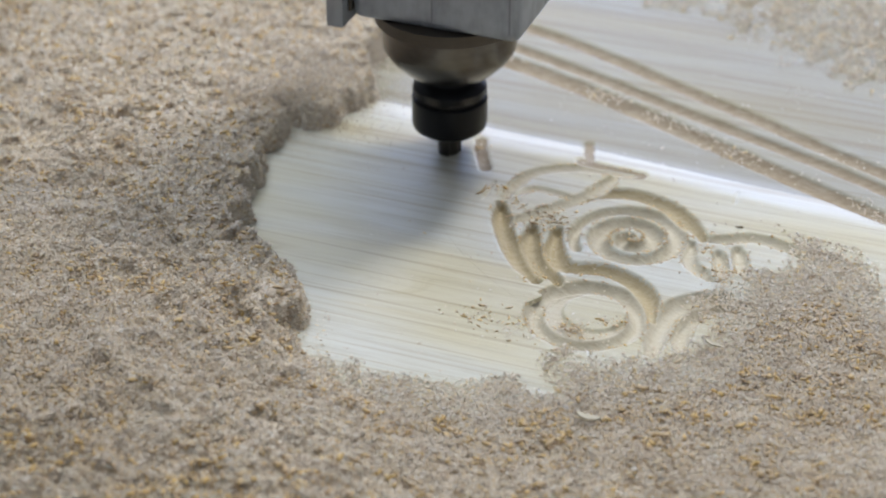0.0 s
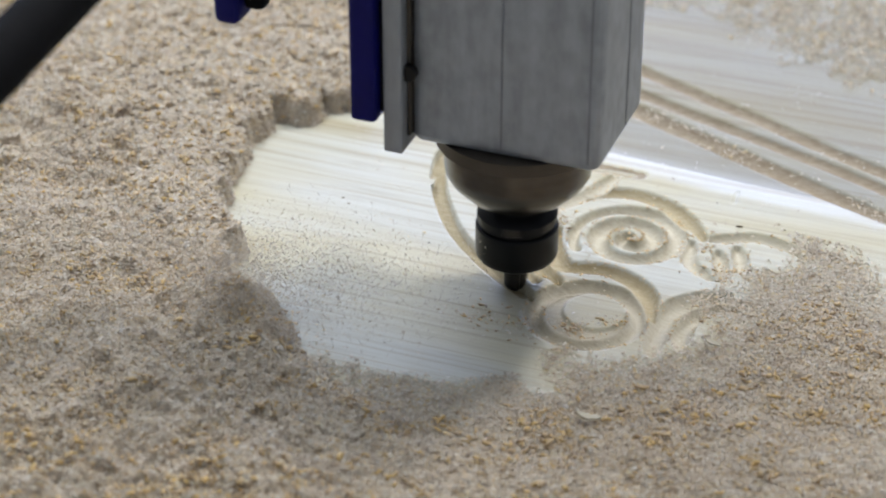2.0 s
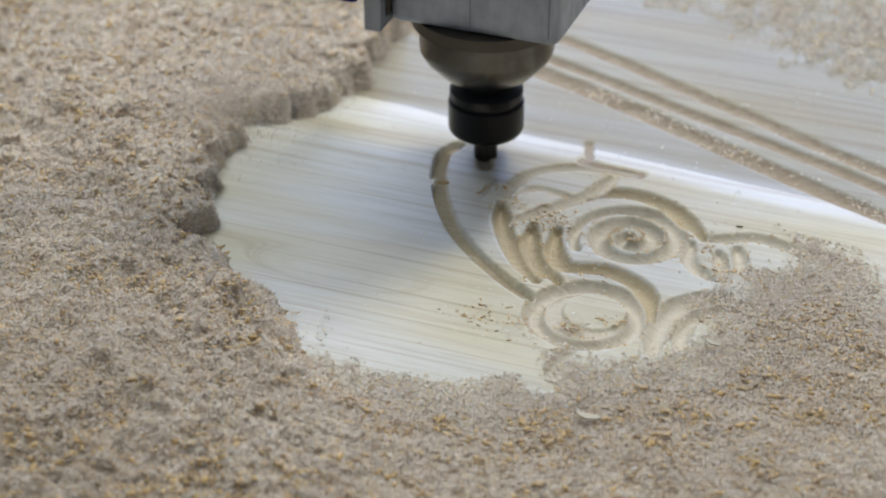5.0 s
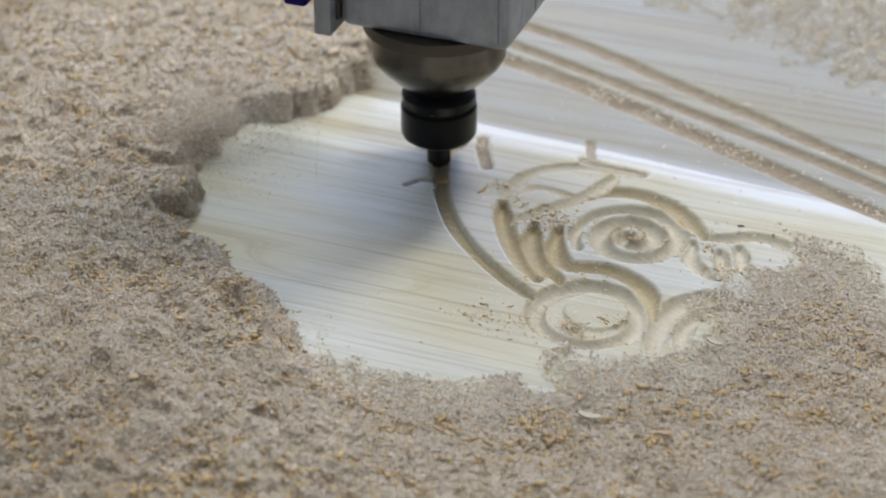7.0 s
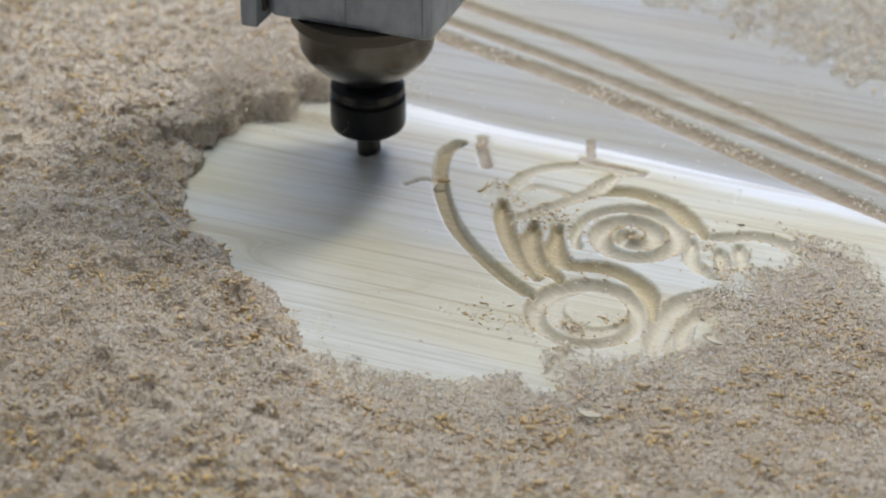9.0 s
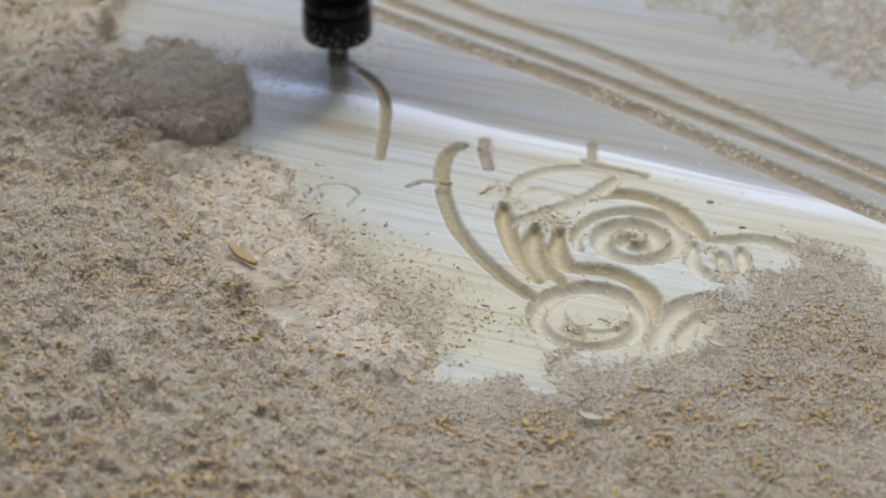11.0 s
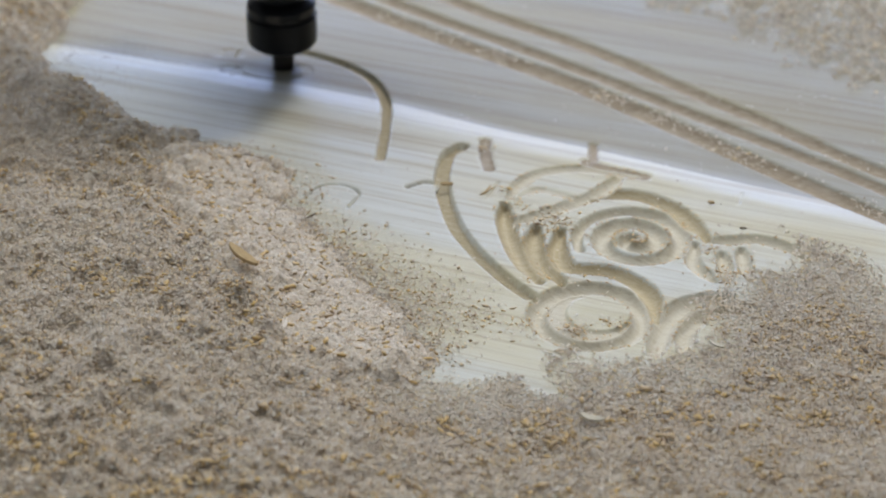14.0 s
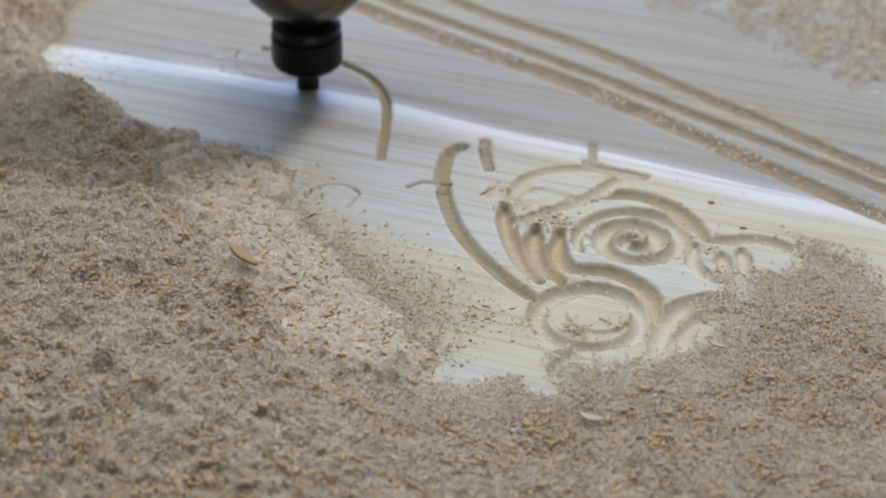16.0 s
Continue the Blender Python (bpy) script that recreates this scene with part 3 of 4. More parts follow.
        bmesh.ops.transform(b, matrix=Matrix.Rotation(a, 4, "Z"), verts=b.verts[:])
        part("spanner_flat", b, CUTTER, shaft)
    b = lathe([(0.0030, 0.0), (0.0062, 0.0006), (0.0076, 0.0030), (0.0078, 0.0120), (0.0078, 0.0215)], 48, 2, 0.0014)
    part("cutter", b, CUTTER, shaft, "dark round-nosed carving cutter")
    # a cable hose that hangs in front of the carriage
    h = part("hose", tube([(-0.323, -0.42, 0.212), (-0.293, -0.34, 0.247), (-0.266, -0.266, 0.265), (-0.242, -0.190, 0.268), (-0.218, -0.114, 0.270), (-0.19, -0.03, 0.30), (-0.15, 0.03, 0.32), (-0.10, 0.03, 0.30)], 0.0150), RUBBER, ob, "black cable hose")
    smooth(h.data, 60)
    return ob, shaft


head, shaft = milling_head()

# ---- sawdust ----
EVER_BARE = [(-0.2835, 0.3262), (-0.2907, 0.2619), (-0.2682, 0.2185), (-0.2278, 0.1811), (-0.1756, 0.1257), (-0.1775, 0.0699), (-0.1631, 0.0346), (-0.1428, 0.0073), (-0.1144, -0.0446),
             (-0.0985, -0.0815), (-0.0799, -0.1168), (-0.0400, -0.1383), (-0.0013, -0.1505), (0.0579, -0.1533), (0.0735, -0.1282), (0.0993, -0.1310), (0.1340, -0.1300), (0.1590, -0.1060),
             (0.1850, -0.0600), (0.2250, -0.0110), (0.2482, -0.0255), (0.2537, -0.0571), (0.2645, -0.0694), (0.60, -0.0955), (0.60, 0.75), (-0.2347, 0.75)]
FAR_EDGE = [(0.60, -0.0955), (0.60, 0.75), (0.01, 0.75), (0.01, 0.63), (-0.012, 0.42), (-0.029, 0.318), (-0.044, 0.245)]
NEAR_EDGE = [(-0.0400, -0.1383), (-0.0013, -0.1505), (0.0579, -0.1533)]
BARE_AT = [(0.0, FAR_EDGE + [(-0.0443, 0.1729), (-0.1012, 0.1490), (-0.1106, 0.1142), (-0.1177, 0.0277), (-0.0950, -0.0255), (-0.0742, -0.0993)] + NEAR_EDGE),
           (3.5, FAR_EDGE + [(-0.0485, 0.1851), (-0.1168, 0.1529), (-0.1357, 0.0992), (-0.1392, 0.0277), (-0.1144, -0.0446), (-0.0802, -0.1110)] + NEAR_EDGE),
           (7.0, FAR_EDGE + [(-0.0526, 0.1934), (-0.1310, 0.1373), (-0.1612, 0.0918), (-0.1464, 0.0073), (-0.1144, -0.0446), (-0.0835, -0.1110)] + NEAR_EDGE),
           (9.0, FAR_EDGE + [(-0.0762, 0.1934), (-0.1173, 0.1609), (-0.1707, 0.1142), (-0.1760, 0.0556), (-0.1428, 0.0073), (-0.1144, -0.0446), (-0.0796, -0.1225)] + NEAR_EDGE)]
rng = np.random.RandomState(5)


def heap_height(x, y):
    d = outside_by(x, y, EVER_BARE)
    left = ease(-x, -0.02, 0.12)
    d = d - 0.016 * (1 - left) + 0.012 * (value_noise(x, y, 0.018, 11) - 0.5) + 0.016 * (value_noise(x, y, 0.05, 12) - 0.5)
    thick = 0.0024 + 0.0156 * left
    rise = ease(d, -0.004, 0.075 - 0.048 * left)
    lumps = 0.0085 * (value_noise(x, y, 0.024, 13) - 0.45) + 0.0055 * (value_noise(x, y, 0.010, 14) - 0.5) + 0.0048 * (value_noise(x + 0.6 * y, y - 0.6 * x, 0.0071, 16) - 0.5) + 0.0042 * (value_noise(x - 0.3 * y, y + 0.3 * x, 0.0046, 20) - 0.5) + 0.009 * (value_noise(x, y, 0.08, 15) - 0.5)
    return np.where(d > 0, 0.0003 + thick * rise + lumps * ease(d, 0, 0.03) * (0.24 + 0.76 * left), -0.01)


def chips(places, sizes, seed, tilt=32.0):
    """Little bent shavings at the places given: vertices and faces."""
    r = np.random.RandomState(seed)
    n = len(places)
    length = sizes * (0.5 + 1.3 * r.rand(n) ** 2)
    width = sizes * r.uniform(0.30, 0.75, n)
    bend = length * r.uniform(-0.05, 0.40, n)
    yaw, pitch, roll = r.uniform(0, 2 * math.pi, n), np.radians(r.normal(0, tilt, n)), np.radians(r.normal(0, tilt * 1.3, n))
    along = np.stack([np.cos(yaw) * np.cos(pitch), np.sin(yaw) * np.cos(pitch), np.sin(pitch)], 1)
    flat = np.stack([-np.sin(yaw), np.cos(yaw), np.zeros(n)], 1)
    up = np.cross(along, flat)
    side = flat * np.cos(roll)[:, None] + up * np.sin(roll)[:, None]
    up = np.cross(along, side)
    v = np.empty((n, 6, 3), np.float32)
    for k, (s, h) in enumerate(((-0.5, 0.0), (0.0, 1.0), (0.5, 0.0))):
        mid = places + along * (length * s)[:, None] + up * (bend * h)[:, None]
        v[:, 2 * k] = mid - side * (width * 0.5)[:, None]
        v[:, 2 * k + 1] = mid + side * (width * (0.5 if k < 2 else 0.25))[:, None]
    base = np.arange(n)[:, None] * 6
    f = np.concatenate([base + np.array([[0, 1, 3, 2]]), base + np.array([[2, 3, 5, 4]])])
    return v.reshape(-1, 3), f


def crumbs(places, sizes, seed):
    """Small rough lumps, each an uneven body of twenty faces: vertices and faces."""
    r = np.random.RandomState(seed)
    bm = bmesh.new()
    bmesh.ops.create_icosphere(bm, subdivisions=1, radius=1.0)
    bm.verts.ensure_lookup_table()
    ico, tri = np.array([v.co[:] for v in bm.verts]), np.array([[v.index for v in f.verts] for f in bm.faces])
    bm.free()
    n = len(places)
    a = r.uniform(0, 2 * math.pi, n)
    body = ico[None] * r.uniform(0.6, 1.3, (n, len(ico), 1)) * np.stack([r.uniform(0.9, 2.3, n), r.uniform(0.5, 1.0, n), r.uniform(0.3, 0.7, n)], 1)[:, None]
    x = body[..., 0] * np.cos(a)[:, None] - body[..., 1] * np.sin(a)[:, None]
    y = body[..., 0] * np.sin(a)[:, None] + body[..., 1] * np.cos(a)[:, None]
    v = np.stack([x, y, body[..., 2]], 2) * sizes[:, None, None] + places[:, None]
    return v.reshape(-1, 3), (np.arange(n)[:, None, None] * len(ico) + tri[None]).reshape(-1, 3)


def fibres(places, seed):
    """Thin curled hairs of wood, four short steps each."""
    r = np.random.RandomState(seed)
    n = len(places)
    length, yaw, curl = r.uniform(0.003, 0.009, n), r.uniform(0, 2 * math.pi, n), r.normal(0, 0.5, n)
    v = np.empty((n, 10, 3), np.float32)
    at = places.copy()
    for k in range(5):
        a = yaw + curl * k
        side = np.stack([-np.sin(a), np.cos(a), np.zeros(n)], 1) * 0.00022
        v[:, 2 * k], v[:, 2 * k + 1] = at - side, at + side
        at = at + np.stack([np.cos(a), np.sin(a), r.uniform(-0.3, 0.65, n)], 1) * (length / 4)[:, None]
    base = np.arange(n)[:, None] * 10
    return v.reshape(-1, 3), np.concatenate([base + np.array([[2 * k, 2 * k + 1, 2 * k + 3, 2 * k + 2]]) for k in range(4)])


def stuff(name, verts, faces, material, label):
    me = mesh_from(name, verts, faces)
    me.materials.append(material)
    return tagged(new(name, me), label, "sawdust", kind="stuff")


def still_heap():
    xs, ys = np.arange(-0.54, 0.46, 0.0020), np.arange(-0.38, 0.54, 0.0020)
    x, y = (a.ravel() for a in np.meshgrid(xs, ys))
    h = heap_height(x, y)
    nx, ny = len(xs), len(ys)
    i = (np.arange(ny - 1)[:, None] * nx + np.arange(nx - 1)[None]).ravel()
    faces = np.stack([i, i + 1, i + nx + 1, i + nx], 1)
    faces = faces[(h[faces] > 0).any(1)]
    h = np.where(h > 0, h, -0.0035)
    ob = stuff("sawdust_heap", np.stack([x, y, h], 1), faces, HEAP, "thick heap of pale brown sawdust on the wooden panel")
    ob.data.shade_smooth()
    # loose shavings on its skin, and clusters of larger crumbs
    n = 400000
    px, py = rng.uniform(-0.40, 0.36, n), rng.uniform(-0.31, 0.42, n)
    keep = (np.abs(px) < 0.30 + 0.12 * py) & (heap_height(px, py) > 0)
    px, py = px[keep], py[keep]
    pz = heap_height(px, py) + rng.uniform(-0.0002, 0.0014, len(px))
    v, f = chips(np.stack([px, py, pz], 1), 0.0015 + 0.0016 * rng.rand(len(px)) ** 3, 21, 26)
    stuff("sawdust_shavings", v, f, CHIP, "fine pale and tan wood shavings covering the heap")
    count = 15000
    cx, cy = rng.uniform(-0.36, 0.34, count), rng.uniform(-0.30, 0.40, count)
    keep = (np.abs(cx) < 0.30 + 0.12 * cy) & (heap_height(cx, cy) > 0) & (0.6 * value_noise(cx, cy, 0.030, 17) + 0.4 * value_noise(cx, cy, 0.012, 19) + 0.45 * rng.rand(count) > 0.74)
    cx, cy = np.repeat(cx[keep], 11), np.repeat(cy[keep], 11)
    size = np.repeat(0.0012 + 0.0036 * rng.rand(keep.sum()) ** 3, 11)
    ox, oy = rng.normal(0, 1.3, len(cx)) * size, rng.normal(0, 0.8, len(cx)) * size
    v, f = crumbs(np.stack([cx + ox, cy + oy, np.maximum(heap_height(cx + ox, cy + oy), 0.0003) + size * rng.uniform(-0.1, 0.6, len(cx))], 1), size * rng.uniform(0.12, 0.50, len(cx)), 23)
    stuff("sawdust_crumbs", v, f, FLAKE, "clusters of ochre and brown crumbs on the heap")
    fx, fy = rng.uniform(-0.36, 0.30, 34000), rng.uniform(-0.28, 0.36, 34000)
    keep = (heap_height(fx, fy) > 0) & (value_noise(fx, fy, 0.05, 18) > 0.4)
    fx, fy = fx[keep], fy[keep]
    v, f = fibres(np.stack([fx, fy, heap_height(fx, fy) + 0.0012], 1), 27)
    stuff("wood_fibres", v, f, CHIP, "long thin pale fibres lying on the sawdust")


def scattered(name, count, xr, yr, density, size, seed, label):
    r = np.random.RandomState(seed)
    x, y = r.uniform(*xr, count), r.uniform(*yr, count)
    keep = r.rand(count) < density(x, y)
    x, y = x[keep], y[keep]
    z = face_height(x, y) + 0.0006
    v, f = chips(np.stack([x, y, z], 1), size * (0.5 + r.rand(len(x))), seed + 1, 14)
    return stuff(name, v, f, CHIP, label)


# where crumbs gather on the carving
SPOTS = [(0.066, 0.036, 0.011, 0.9), (0.045, 0.056, 0.006, 0.7), (0.036, 0.075, 0.007, 0.5), (0.078, -0.088, 0.008, 0.9), (0.100, -0.080, 0.006, 0.5),
         (0.172, -0.030, 0.009, 0.8), (0.165, 0.0, 0.006, 0.5), (0.165, -0.082, 0.010, 0.9), (0.118, 0.015, 0.006, 0.4), (0.045, -0.085, 0.012, 0.5), (0.02, -0.075, 0.012, 0.3), (0.027, 0.128, 0.005, 0.6)]


def loose_scatter():
    # a broken layer on the far field of the panel, thin near the carving
    edge = GROOVES[22][0]
    far = lambda x, y: ease(0.55 * value_noise(x, y, 0.06, 31) + 0.55 * value_noise(x, y, 0.016, 32) + 0.75 * ease(y - np.interp(x, edge[:, 0], edge[:, 1]), 0.02, 0.20) - 0.55, 0.28, 0.80) \
        * (y > np.interp(x, edge[:, 0], edge[:, 1]) + 0.012) * ease(x, 0.02, 0.09)
    scattered("scattered_shavings", 85000, (0.0, 0.48), (0.05, 0.58), far, 0.0024, 41, "broken layer of shavings on the panel's far field")
    border = GROOVES[20][0]
    near = lambda x, y: ease(0.014 - distance_to(x, y, border, 0.02), 0, 0.012) * ease(value_noise(x, y, 0.03, 33), 0.45, 0.8) * 0.8
    scattered("groove_dust", 30000, (-0.1, 0.32), (0.03, 0.40), near, 0.0018, 43, "brown dust lying in the border groove")
    def rim(x, y):
        d = outside_by(x, y, EVER_BARE)
        k = d + 0.030 * (value_noise(x, y, 0.03, 36) - 0.5) + 0.016 * (value_noise(x, y, 0.010, 34) - 0.5)
        right = ease(x, 0.10, 0.16)
        return ease(k - 0.010 * ease(x, 0.03, 0.08) * (1 - right), -0.020 - 0.010 * right, 0.012) * (d < 0.06) * ease(x, -0.09, -0.03)

    scattered("rim_dust", 170000, (-0.10, 0.34), (-0.21, 0.03), rim, 0.0018, 45, "fine shavings thinning out over the carving")
    places = []
    for line, width, depth, kind in GROOVES[:15]:
        n = len(line)
        k = rng.randint(len(line), size=n)
        d = np.gradient(line, axis=0)[k]
        d /= np.linalg.norm(d, axis=1)[:, None] + 1e-9
        q = line[k] + np.stack([-d[:, 1], d[:, 0]], 1) * (rng.choice([-1, 1], n) * (width / 2 + rng.normal(-0.0004, 0.0007, n)))[:, None]
        places.append(q[value_noise(q[:, 0], q[:, 1], 0.012, 51) + 0.4 * rng.rand(n) > 0.66])
    q = np.vstack(places)
    v, f = crumbs(np.column_stack([q, face_height(q[:, 0], q[:, 1]) + 0.0001]), 0.0003 + 0.0006 * rng.rand(len(q)) ** 3, 53)
    stuff("edge_crumbs", v, f, FLAKE, "ochre crumbs and burrs along the edges of the carving")
    for line, k in ((STEM, 0.0070), (ARC, 0.0060), (HOOK, 0.0016)):
        p = curve_through(line)
        r = np.random.RandomState(49)
        q = p[r.randint(len(p), size=len(p) * 6)] + r.uniform(-k / 2, k / 2, (len(p) * 6, 2))
        v, f = chips(np.column_stack([q, face_height(q[:, 0], q[:, 1]) - (0.0056 if k == 0.0070 else 0.0044 if k > 0.002 else 0.0044)]), np.full(len(q), min(0.0015, k)), 50, 6)
        stuff("groove_fibres", v, f, OCHRE, "ochre wood fibres on the floor of a milled groove")
    debris = []
    for a, b, w, k in SPOTS:
        n = int(k * w * w * 1.1e6)
        debris.append(np.column_stack([rng.normal(a, w * 0.7, n), rng.normal(b, w * 0.7, n)]))
    q = np.vstack(debris)
    v, f = crumbs(np.column_stack([q, face_height(q[:, 0], q[:, 1]) + 0.0002]), 0.0003 + 0.0011 * rng.rand(len(q)) ** 3, 57)
    stuff("carving_debris", v, f, FLAKE, "small rough crumbs gathered in the carving")
    few = lambda x, y: 0.04 * (value_noise(x, y, 0.02, 35) > 0.5) + sum(k * np.exp(-((x - a) ** 2 + (y - b) ** 2) / w ** 2) for a, b, w, k in SPOTS)
    scattered("stray_shavings", 30000, (-0.06, 0.30), (-0.12, 0.22), few, 0.0014, 47, "stray crumbs on the carved panel")


still_heap()
loose_scatter()


def lump_mesh(name, radius, height, count, seed, grain=0.0018, steep=0.76):
    """A lump of sawdust: a rough mound, its shavings and its crumbs, in one mesh of three materials."""
    r = np.random.RandomState(seed)
    k = 26
    g = np.linspace(-1.1, 1.1, k)
    u, w = (a.ravel() for a in np.meshgrid(g, g))

    def top(u, w):
        a = np.arctan2(w, u)
        edge = 1 + 0.10 * np.sin(3 * a + seed) + 0.07 * np.sin(5 * a + 2 * seed) + 0.16 * (value_noise(u + 9, w + 9, 0.22, seed + 102) - 0.5)
        q = np.hypot(u, w) / edge
        bump_ = 0.24 * (value_noise(u + 9, w + 9, 0.42, seed + 100) - 0.5) + 0.16 * (value_noise(u + 9, w + 9, 0.19, seed + 101) - 0.5)
        rough = 0.0040 * (value_noise(u + 9, w + 9, 0.40, seed + 103) - 0.5) + 0.0040 * (value_noise(u + 9, w + 9, 0.21, seed + 104) - 0.5)
        return height * ((1 - ease(q, steep, 1.0)) * (1 + bump_)) + rough * (1 - ease(q, 0.55, 1.0)) * min(1, height / 0.008), q

    z, q = top(u, w)
    i = (np.arange(k - 1)[:, None] * k + np.arange(k - 1)[None]).ravel()
    faces = np.stack([i, i + 1, i + k + 1, i + k], 1)
    faces = faces[(q[faces] < 1.02).any(1)]
    v0 = np.stack([u * radius, w * radius, np.where(q < 1.0, z, -0.003)], 1)
    cu, cw = r.uniform(-1.05, 1.05, count), r.uniform(-1.05, 1.05, count)
    n = count // 2
    a, q0 = r.uniform(0, 2 * math.pi, n), r.uniform(0.76, 1.02, n)
    cu[:n], cw[:n] = q0 * np.cos(a), q0 * np.sin(a)
    cz, cq = top(cu, cw)
    keep = cq < r.uniform(0.92, 1.06, count)
    side = np.where(np.arange(count) < n, r.uniform(0, 0.0014, count), 0)
    pts = np.stack([cu * radius * (1 + side / radius), cw * radius * (1 + side / radius), cz + r.uniform(-0.0002, 0.0012, count)], 1)[keep]
    v1, f1 = chips(pts, grain + 0.8 * grain * r.rand(len(pts)) ** 3, seed + 7, 20)
    m = max(6, count // 22)
    eu, ew = r.uniform(-0.9, 0.9, m), r.uniform(-0.9, 0.9, m)
    ez, eq = top(eu, ew)
    eu, ew, ez = eu[eq < 0.95], ew[eq < 0.95], ez[eq < 0.95]
    v2, f2 = crumbs(np.stack([eu * radius, ew * radius, ez + 0.0005], 1), 0.0007 + 0.0014 * r.rand(len(eu)) ** 2, seed + 9)
    f2 = np.column_stack([f2, f2[:, 2:]])
    return joined(name, ((v0, faces, HEAP), (v1, f1, CHIP), (v2, f2, FLAKE)))


def joined(name, kinds):
    """One mesh out of several arrays of places and faces, each with its material; four-cornered faces whose last two corners agree are triangles."""
    bm = bmesh.new()
    for index, (v, f, material) in enumerate(kinds):
        verts = [bm.verts.new(p) for p in v.tolist()]
        for q in f.tolist():
            face = bm.faces.new([verts[i] for i in (q if q[-1] != q[-2] else q[:-1])])
            face.material_index = index
            face.smooth = True
    me = bpy.data.meshes.new(name)
    bm.to_mesh(me)
    bm.free()
    for _, _, material in kinds:
        me.materials.append(material)
    return me


def loose_mesh(name, radius, count, seed):
    """A loose strewing of fine shavings and a few crumbs, thinning out from its middle."""
    r = np.random.RandomState(seed)
    d, a = radius * r.rand(count) ** 0.95, r.uniform(0, 2 * math.pi, count)
    p = np.stack([d * np.cos(a), d * np.sin(a), r.uniform(0.0002, 0.0008, count)], 1)
    v, f = chips(p, 0.0009 + 0.0012 * r.rand(count) ** 3, seed + 1, 10)
    k = count // 12
    w, g = crumbs(p[:k], 0.0005 + 0.0009 * r.rand(k) ** 2, seed + 2)
    return joined(name, ((v, f, CHIP), (w, np.column_stack([g, g[:, 2:]]), FLAKE)))


def moving_dust():
    """Rigid lumps that the air jet drives off the panel, and thin layers that it strews over it. Returns each with its rows."""
    r = np.random.RandomState(8)
    lumps = [lump_mesh("sawdust_clump", 0.025, 0.019, 1700, 60 + k) for k in range(6)]
    tiers = [[lump_mesh("sawdust_clump", 0.025, h, n, 70 + 10 * j + k, 0.0013, 0.15) for k in range(3)] for j, (h, n) in enumerate(((0.0105, 900), (0.0058, 800), (0.0030, 650)))]
    thin = [loose_mesh("sawdust_layer", 0.036, 300, 130 + 5 * k) for k in range(5)]
    out = []
    step = 0.021
    for j in range(-10, 28):
        for i in range(-18, 4):
            x, y = (i + 0.5 * (j % 2)) * step + r.uniform(-0.004, 0.004), j * step * 0.866 + r.uniform(-0.004, 0.004)
            if outside_by(x, y, EVER_BARE) > 0.012 or y > 0.47 or x > 0.02:
                continue
            clear = [outside_by(x, y, p) for _, p in BARE_AT]
            if clear[0] < 0.021:
                continue
            gone = next((k for k in range(1, 4) if clear[k] < 0.021), None)
            turn, sink = r.uniform(0, 360), r.uniform(-0.003, 0.001)
            a = pose(x, y, sink, 0, 0, turn)
            if gone:
                t0, t1 = BARE_AT[gone - 1][0], BARE_AT[gone][0]
                share = (clear[gone - 1] - 0.021) / max(0.004, clear[gone - 1] - clear[gone])
                t = t0 + (t1 - t0 - 0.6) * min(1, max(0.03, share))
                to = (x - r.uniform(0.035, 0.06), y + r.uniform(0.0, 0.03), -0.014)
            else:
                t = 11.65 + 0.55 * min(1, max(0, (-0.15 - x) / 0.13)) + r.uniform(0, 0.1) if (x < -0.150 and y < 0.235) else 9.25 + 1.7 * min(1, max(0, (-x - 0.03) / 0.25)) + r.uniform(0, 0.15)
                if x > -0.20 and y > 0.19 and t > 10.5:
                    # nearest the tool, so blown first
                    t = r.uniform(10.6, 11.0)
                to = (x - r.uniform(0.05, 0.08), y - r.uniform(0.05, 0.09), -0.016) if t > 11.3 else (r.uniform(-0.52, -0.40), y + r.uniform(-0.10, 0.06), 0.002)
            mid = pose((x + to[0]) / 2, (y + to[1]) / 2, -0.004, 2, -4, turn + 30)
            b = pose(*to, r.uniform(-10, 10), r.uniform(-10, 10), turn + 60)
            ob = tagged(new("sawdust_clump", lumps[r.randint(6)]), "clump of pale brown sawdust at the edge of the heap", "sawdust", "blown sawdust clumps")
            rows = [(0, a), (t, a), (t + 0.22, mid), (t + 0.5, b)]
            if gone:
                # the far jet drives these on, off the panel's edge
                t = 9.9 + r.uniform(0, 1.0)
                end = pose(r.uniform(-0.52, -0.40), y + r.uniform(-0.10, 0.06), 0.006, 0, 0, turn + 100)
                rows += [(t, b), (t + 0.5, end)]
            out.append((ob, rows + [(16, rows[-1][1])]))
    # lumps that flatten towards the wood, and thin layers past them, strewn over the lower panel while the tool is at the far arc
    full = [(-0.195, 0.140), (-0.122, 0.098), (-0.118, 0.05), (-0.088, -0.004), (-0.060, -0.05), (-0.030, -0.090), (-0.030, -0.13), (-0.03, -0.150), (-0.09, -0.122), (-0.120, -0.045), (-0.150, 0.007), (-0.182, 0.06)]
    wide = [(-0.16, 0.120), (-0.108, 0.098), (-0.090, 0.04), (-0.045, -0.015), (0.008, -0.058), (0.000, -0.082), (-0.012, -0.125), (-0.04, -0.145), (-0.09, -0.11), (-0.12, -0.04), (-0.15, 0.01), (-0.175, 0.06)]
